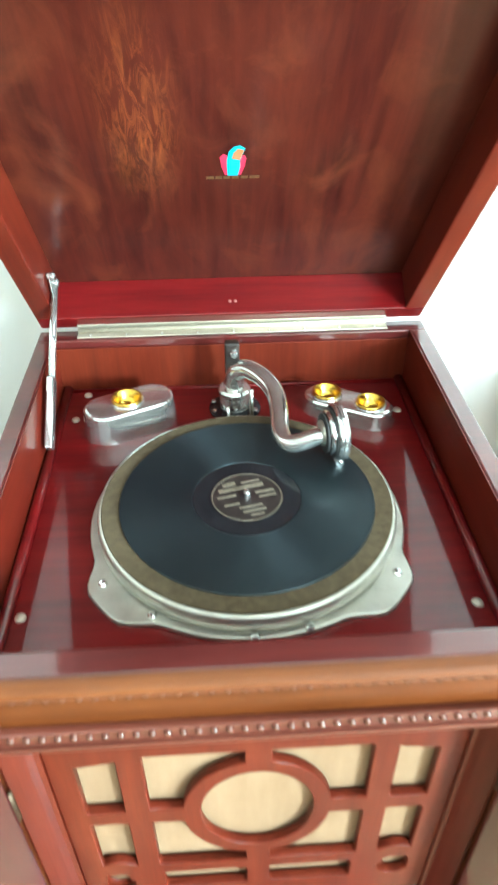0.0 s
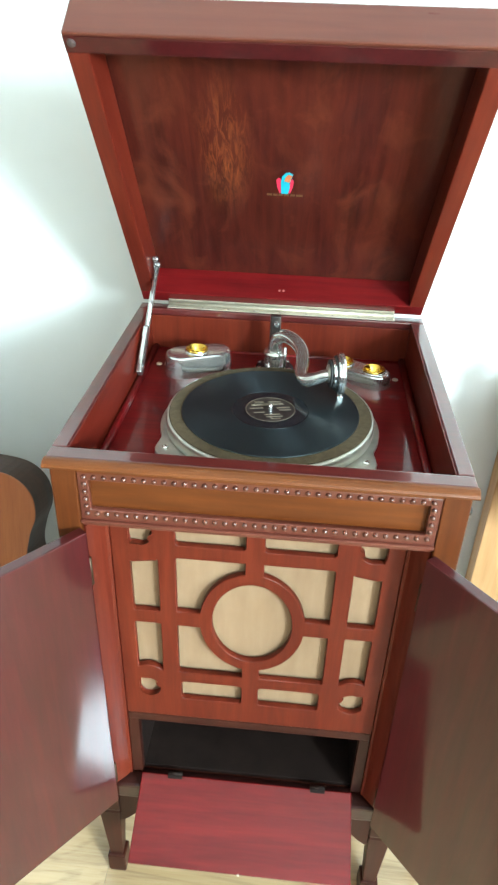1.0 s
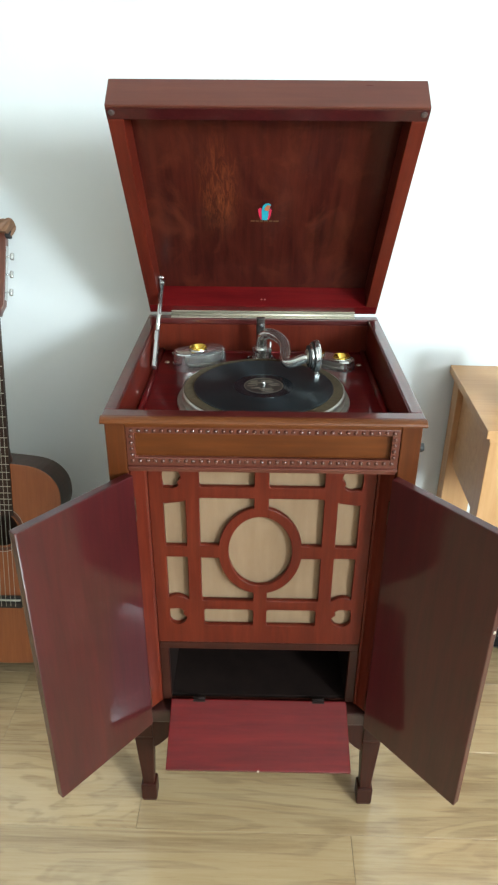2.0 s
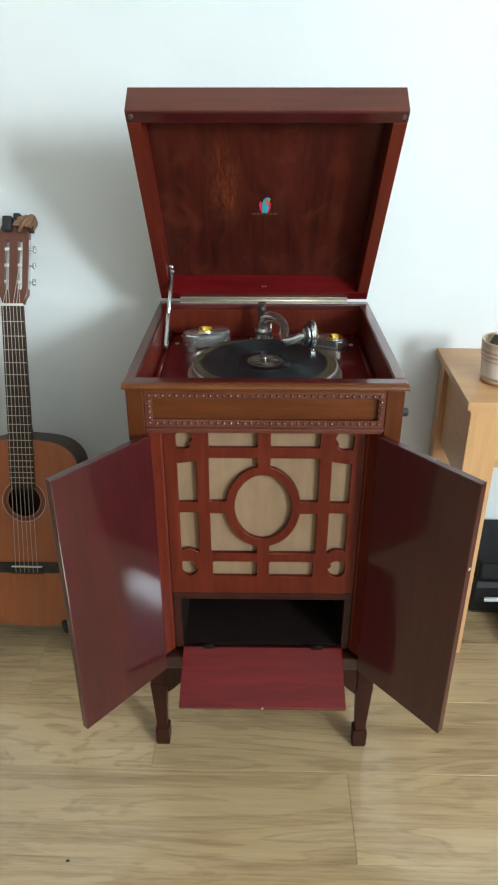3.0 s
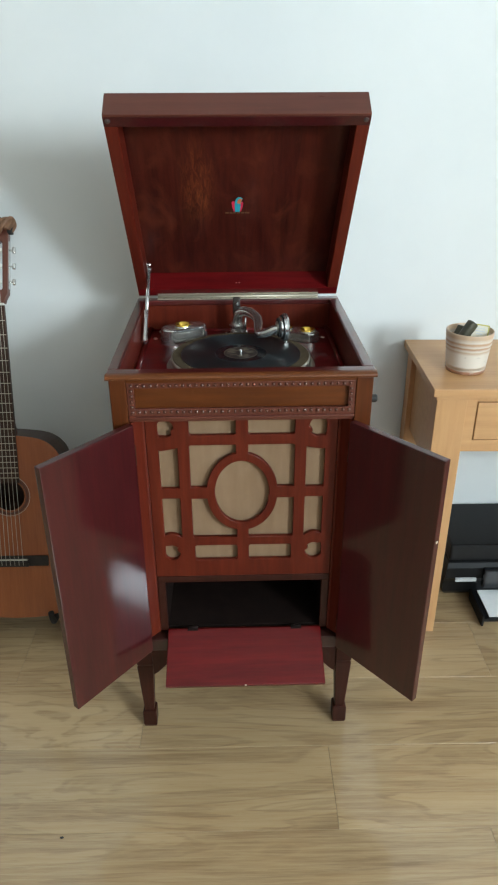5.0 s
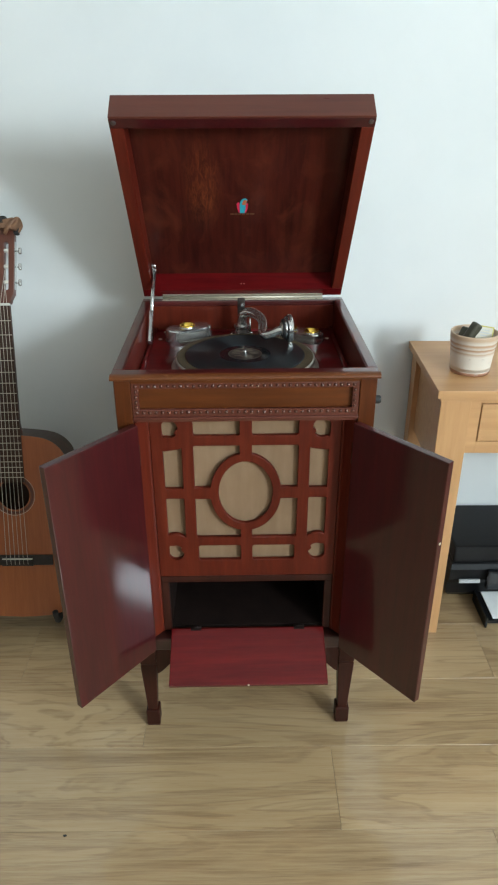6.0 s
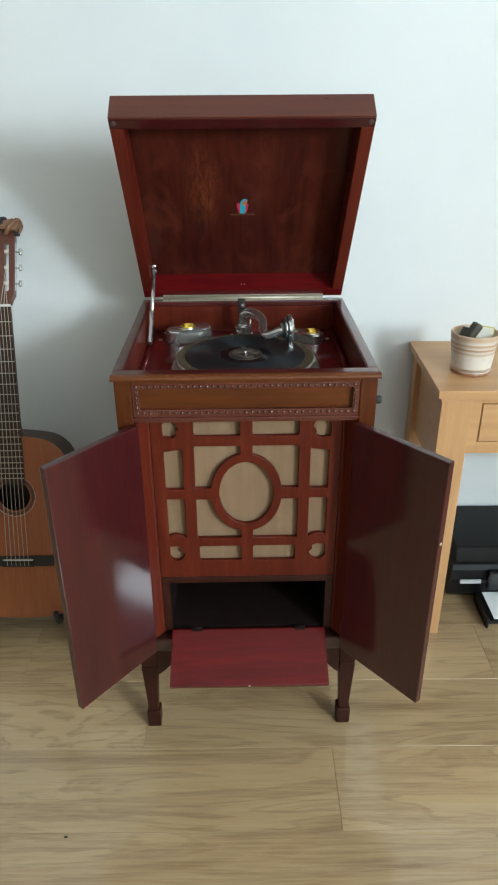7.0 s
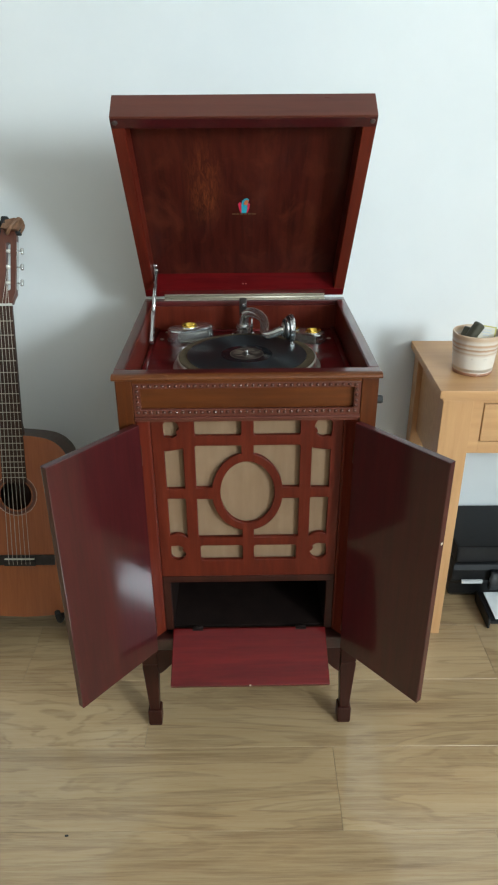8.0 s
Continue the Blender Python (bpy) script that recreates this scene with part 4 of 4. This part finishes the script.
# ---------------------------------------------------------------- guitar on its stand
GUITAR = pose(-0.6280, 0.330, 0.098, 74.3, 0, 0)
gt = thing("classical_guitar", "cedar-topped classical guitar with slotted headstock on a stand", "guitar", GUITAR)
half = [(0.0, 0.0), (0.09, 0.008), (0.155, 0.045), (0.183, 0.115), (0.176, 0.185), (0.142, 0.255), (0.120, 0.305), (0.126, 0.355), (0.139, 0.400), (0.128, 0.448), (0.085, 0.481), (0.0, 0.492)]
half = [(x * 1.07, 0.3 + (y - 0.3) * (1.05 if y > 0.3 else 1.065)) for x, y in half]
right = [(p.x, p.y) for p in spline([(x, y, 0) for x, y in half], 5)]
outline = right + [(-x, y) for x, y in right[-2:0:-1]]
HOLE = 0.335
top = fill([outline, ellipse(0, HOLE, 0.0425, 0.0425, 48)], 0.004, 0.001, False)
rib = loft([[(x, y, z) for x, y in outline] for z in (-0.0985, -0.095, -0.003, -0.0021)], False)
rib.faces.new([v for v in rib.verts][:len(outline)])
body = part("body", rib, ROSEWOOD, gt, "dark rosewood sides and back")
soundboard = part("soundboard", top, CEDAR, body, "orange cedar soundboard")
for r0, r1, mat in ((0.0455, 0.0465, EBONY), (0.0475, 0.0535, NECKWOOD), (0.0545, 0.0552, EBONY), (0.0565, 0.0572, IVORY)):
    ring = fill([ellipse(0, HOLE, r1, r1, 64), ellipse(0, HOLE, r0, r0, 64)], 0.0006, 0, False)
    ring.transform(Matrix.Translation((0, 0, 0.0021)))
    part("rosette", ring, mat, soundboard)
bridge = part("bridge", box(-0.096, 0.096, 0.136, 0.165, 0.0021, 0.008, 0.002), EBONY, body, "dark ebony bridge")
part("tie_block", box(-0.043, 0.043, 0.1355, 0.1485, 0.006, 0.0125, 0.001), EBONY, bridge)
part("saddle", box(-0.041, 0.041, 0.1540, 0.1570, 0.007, 0.0135, 0.0006), IVORY, bridge)
NUT, SCALE_L = 0.8385, 0.680
neck_ob = part("neck", loft([[(w * math.cos(a), y, -0.004 - d * max(0, math.sin(a))) for a in [math.pi * k / 8 for k in range(9)]] for y, w, d in ((0.455, 0.030, 0.085), (0.475, 0.030, 0.083), (0.505, 0.030, 0.058), (0.535, 0.029, 0.026), (0.60, 0.0285, 0.021), (NUT, 0.0265, 0.019))]), NECKWOOD, gt, "brown mahogany neck", smooth=True)
fb = part("fingerboard", loft([[(-w, y, -0.004), (w, y, -0.004), (w, y, 0.0062), (-w, y, 0.0062)] for y, w in ((HOLE + 0.036, 0.0325), (NUT, 0.0272))]), ROSEWOOD, neck_ob, "dark fingerboard with metal frets")
for k in range(1, 20):
    y = NUT - SCALE_L * (1 - 2 ** (-k / 12))
    if y < HOLE + 0.04:
        break
    w = 0.0272 + (0.0325 - 0.0272) * (NUT - y) / (NUT - HOLE - 0.036)
    part("fret", box(-w, w, y - 0.0009, y + 0.0009, 0.0062, 0.0072, 0.0003), BRASS, fb)
part("nut", box(-0.0262, 0.0262, NUT, NUT + 0.006, -0.004, 0.0085, 0.001), IVORY, neck_ob)
head_pts = [(0.0262, 0), (0.030, 0.012), (0.0365, 0.024), (0.0368, 0.10), (0.0375, 0.176), (0.030, 0.196), (0.012, 0.189), (0.0, 0.193)]
head_loop = head_pts + [(-x, y) for x, y in head_pts[-2::-1]]
hm = fill([head_loop, rounded(0.0105, 0.0225, 0.034, 0.158, 0.005), rounded(-0.0225, -0.0105, 0.034, 0.158, 0.005)], 0.019, 0.001, False)
hm.transform(Matrix.Translation((0, 0, -0.0095)))
hd = part("headstock", hm, NECKWOOD, gt, "slotted brown headstock")
HEAD = pose(0, NUT + 0.006, 0.0, -12, 0, 0)
hd.matrix_local = HEAD
for s in (-1, 1):
    for y in (0.055, 0.096, 0.137):
        part("roller", tube([Vector((s * 0.008, y, -0.006)), Vector((s * 0.025, y, -0.006))], 0.0050, 14), IVORY, hd, smooth=True)
        part("shaft", tube([Vector((s * 0.036, y, -0.010)), Vector((s * 0.048, y, -0.011))], 0.0022, 10), CHROME, hd, smooth=True)
        part("tuning_knob", box(*sorted((s * 0.0455, s * 0.0540)), y - 0.0085, y + 0.0085, -0.0145, -0.0055, 0.0035), CHROME, hd, smooth=True)
    part("machine_plate", box(*sorted((s * 0.0372, s * 0.0384)), 0.036, 0.160, -0.017, -0.003, 0.0004), CHROME, hd)
for k in range(6):
    xs, xn = -0.0290 + 0.0116 * k, -0.0215 + 0.0086 * k
    j = (0.055, 0.096, 0.137)[k if k < 3 else 5 - k]
    rx = (-1 if k < 3 else 1) * (0.0125 + 0.004 * (k if k < 3 else 5 - k))
    end = HEAD @ Vector((rx, j, -0.0015))
    part("string", tube([Vector((xs, 0.140, 0.0125)), Vector((xs, 0.1555, 0.0140)), Vector((xn, NUT + 0.003, 0.0092)), end], 0.00055 if k > 2 else 0.00075, 6), STRING if k > 2 else DULL, gt)

capo = thing("capo", "tan leather and black clip resting over the headstock", "capo", GUITAR @ pose(0, NUT + 0.006, 0, -12, 0, 0) @ pose(0.004, 0.018, 0.004))
TAN = plain("tan_leather", (0.15, 0.07, 0.035), (0.25, 0.13, 0.07), 60, 0.55)
part("strap", loft([[(x + ox, y, z) for x, y in ((-0.006, 0), (0.034, -0.004), (0.046, 0.018), (0.030, 0.026), (0.004, 0.020))] for ox, z, y0 in ((0, -0.024, 0), (0.002, 0.0, 0), (0.0, 0.012, 0))]), TAN, capo).location = (0.004, 0.172, 0)
part("loop", tube(spline([(0.012, 0.160, 0.002), (0.026, 0.176, 0.014), (0.044, 0.196, 0.006), (0.046, 0.186, -0.018), (0.040, 0.166, -0.010)], 6), 0.0055, 10), TAN, capo, smooth=True)
part("pad", box(-0.030, -0.006, 0.160, 0.198, -0.022, 0.010, 0.006), RUBBER, capo)
part("pad", box(-0.002, 0.016, 0.178, 0.204, -0.020, 0.012, 0.006), RUBBER, capo)
part("pad", box(0.030, 0.044, 0.160, 0.186, -0.020, -0.004, 0.004), RUBBER, capo)

st = thing("guitar_stand", "black tubular guitar stand under the guitar body", "guitar stand")
for s in (-1, 1):
    x = -0.6280 + s * 0.105
    part("yoke", tube(spline([(x, 0.475, 0.075), (x, 0.40, 0.078), (x, 0.315, 0.080), (x, 0.296, 0.098), (x, 0.290, 0.125)], 6), 0.008, 12), RUBBER, st, smooth=True)
    part("foot", tube(spline([(-0.6280 + s * 0.03, 0.520, 0.075), (-0.6280 + s * 0.13, 0.43, 0.06), (-0.6280 + s * 0.15, 0.36, 0.012)], 6), 0.0085, 12), BLACK, st, smooth=True)
part("crossbar", tube([Vector((-0.74, 0.475, 0.075)), Vector((-0.517, 0.475, 0.075))], 0.008, 12), BLACK, st, smooth=True)
part("mast", tube([Vector((-0.6280, 0.475, 0.075)), Vector((-0.6280, 0.600, 0.34))], 0.008, 12), BLACK, st, smooth=True)
part("back_leg", tube([Vector((-0.6280, 0.500, 0.13)), Vector((-0.6280, 0.640, 0.010))], 0.008, 12), BLACK, st, smooth=True)

# ---------------------------------------------------------------- floor of oak boards
floor = tagged(part("floor", box(WEST - 0.1, EAST + 0.1, SOUTH - 0.1, WALL_Y + 0.1, -0.05, -0.0085, 0), JOINT), "pale oak laminate floor laid in long boards", "floor", kind="structure")
PW, PL, GAP = 0.2095, 1.26, 0.0005
PLANKS = {}


def plank_mesh(x0, x1):
    """A board trimmed at the walls; full boards share one mesh."""
    key = round(x1 - x0, 4)
    if key not in PLANKS:
        bm = box(0, x1 - x0 - GAP, 0, PW - GAP, -0.0085, 0.0, 0.0005, seg=1)
        mesh = bpy.data.meshes.new("plank")
        bm.to_mesh(mesh)
        bm.free()
        mesh.materials.append(PLANK)
        PLANKS[key] = mesh
    return PLANKS[key]


OFFSET = {-1: 0.200, 0: -0.248, 1: 0.660 - PL, -2: 0.52}
row = math.ceil((SOUTH + 0.048) / PW)
y = -0.048 + row * PW
rnd = random.Random(4)
while y + PW < WALL_Y + 0.1:
    x = OFFSET.get(row, rnd.uniform(0, PL))
    while x > WEST:
        x -= PL
    while x < EAST:
        x0, x1 = max(x, WEST), min(x + PL, EAST)
        if x1 - x0 > 0.02:
            o = new("plank", plank_mesh(x0, x1))
            o.parent, o.location = floor, (x0, y, 0)
        x += PL
    y += PW
    row += 1

speck = bmesh.new()
bmesh.ops.create_icosphere(speck, subdivisions=1, radius=0.004)
bmesh.ops.transform(speck, matrix=Matrix.Diagonal((1.2, 0.7, 0.35, 1)), verts=speck.verts)
crumb = tagged(part("crumb", speck, RUBBER), "tiny dark crumb lying on the oak floor", "crumb")
crumb.location = (-0.383, -0.267, 0.0014)
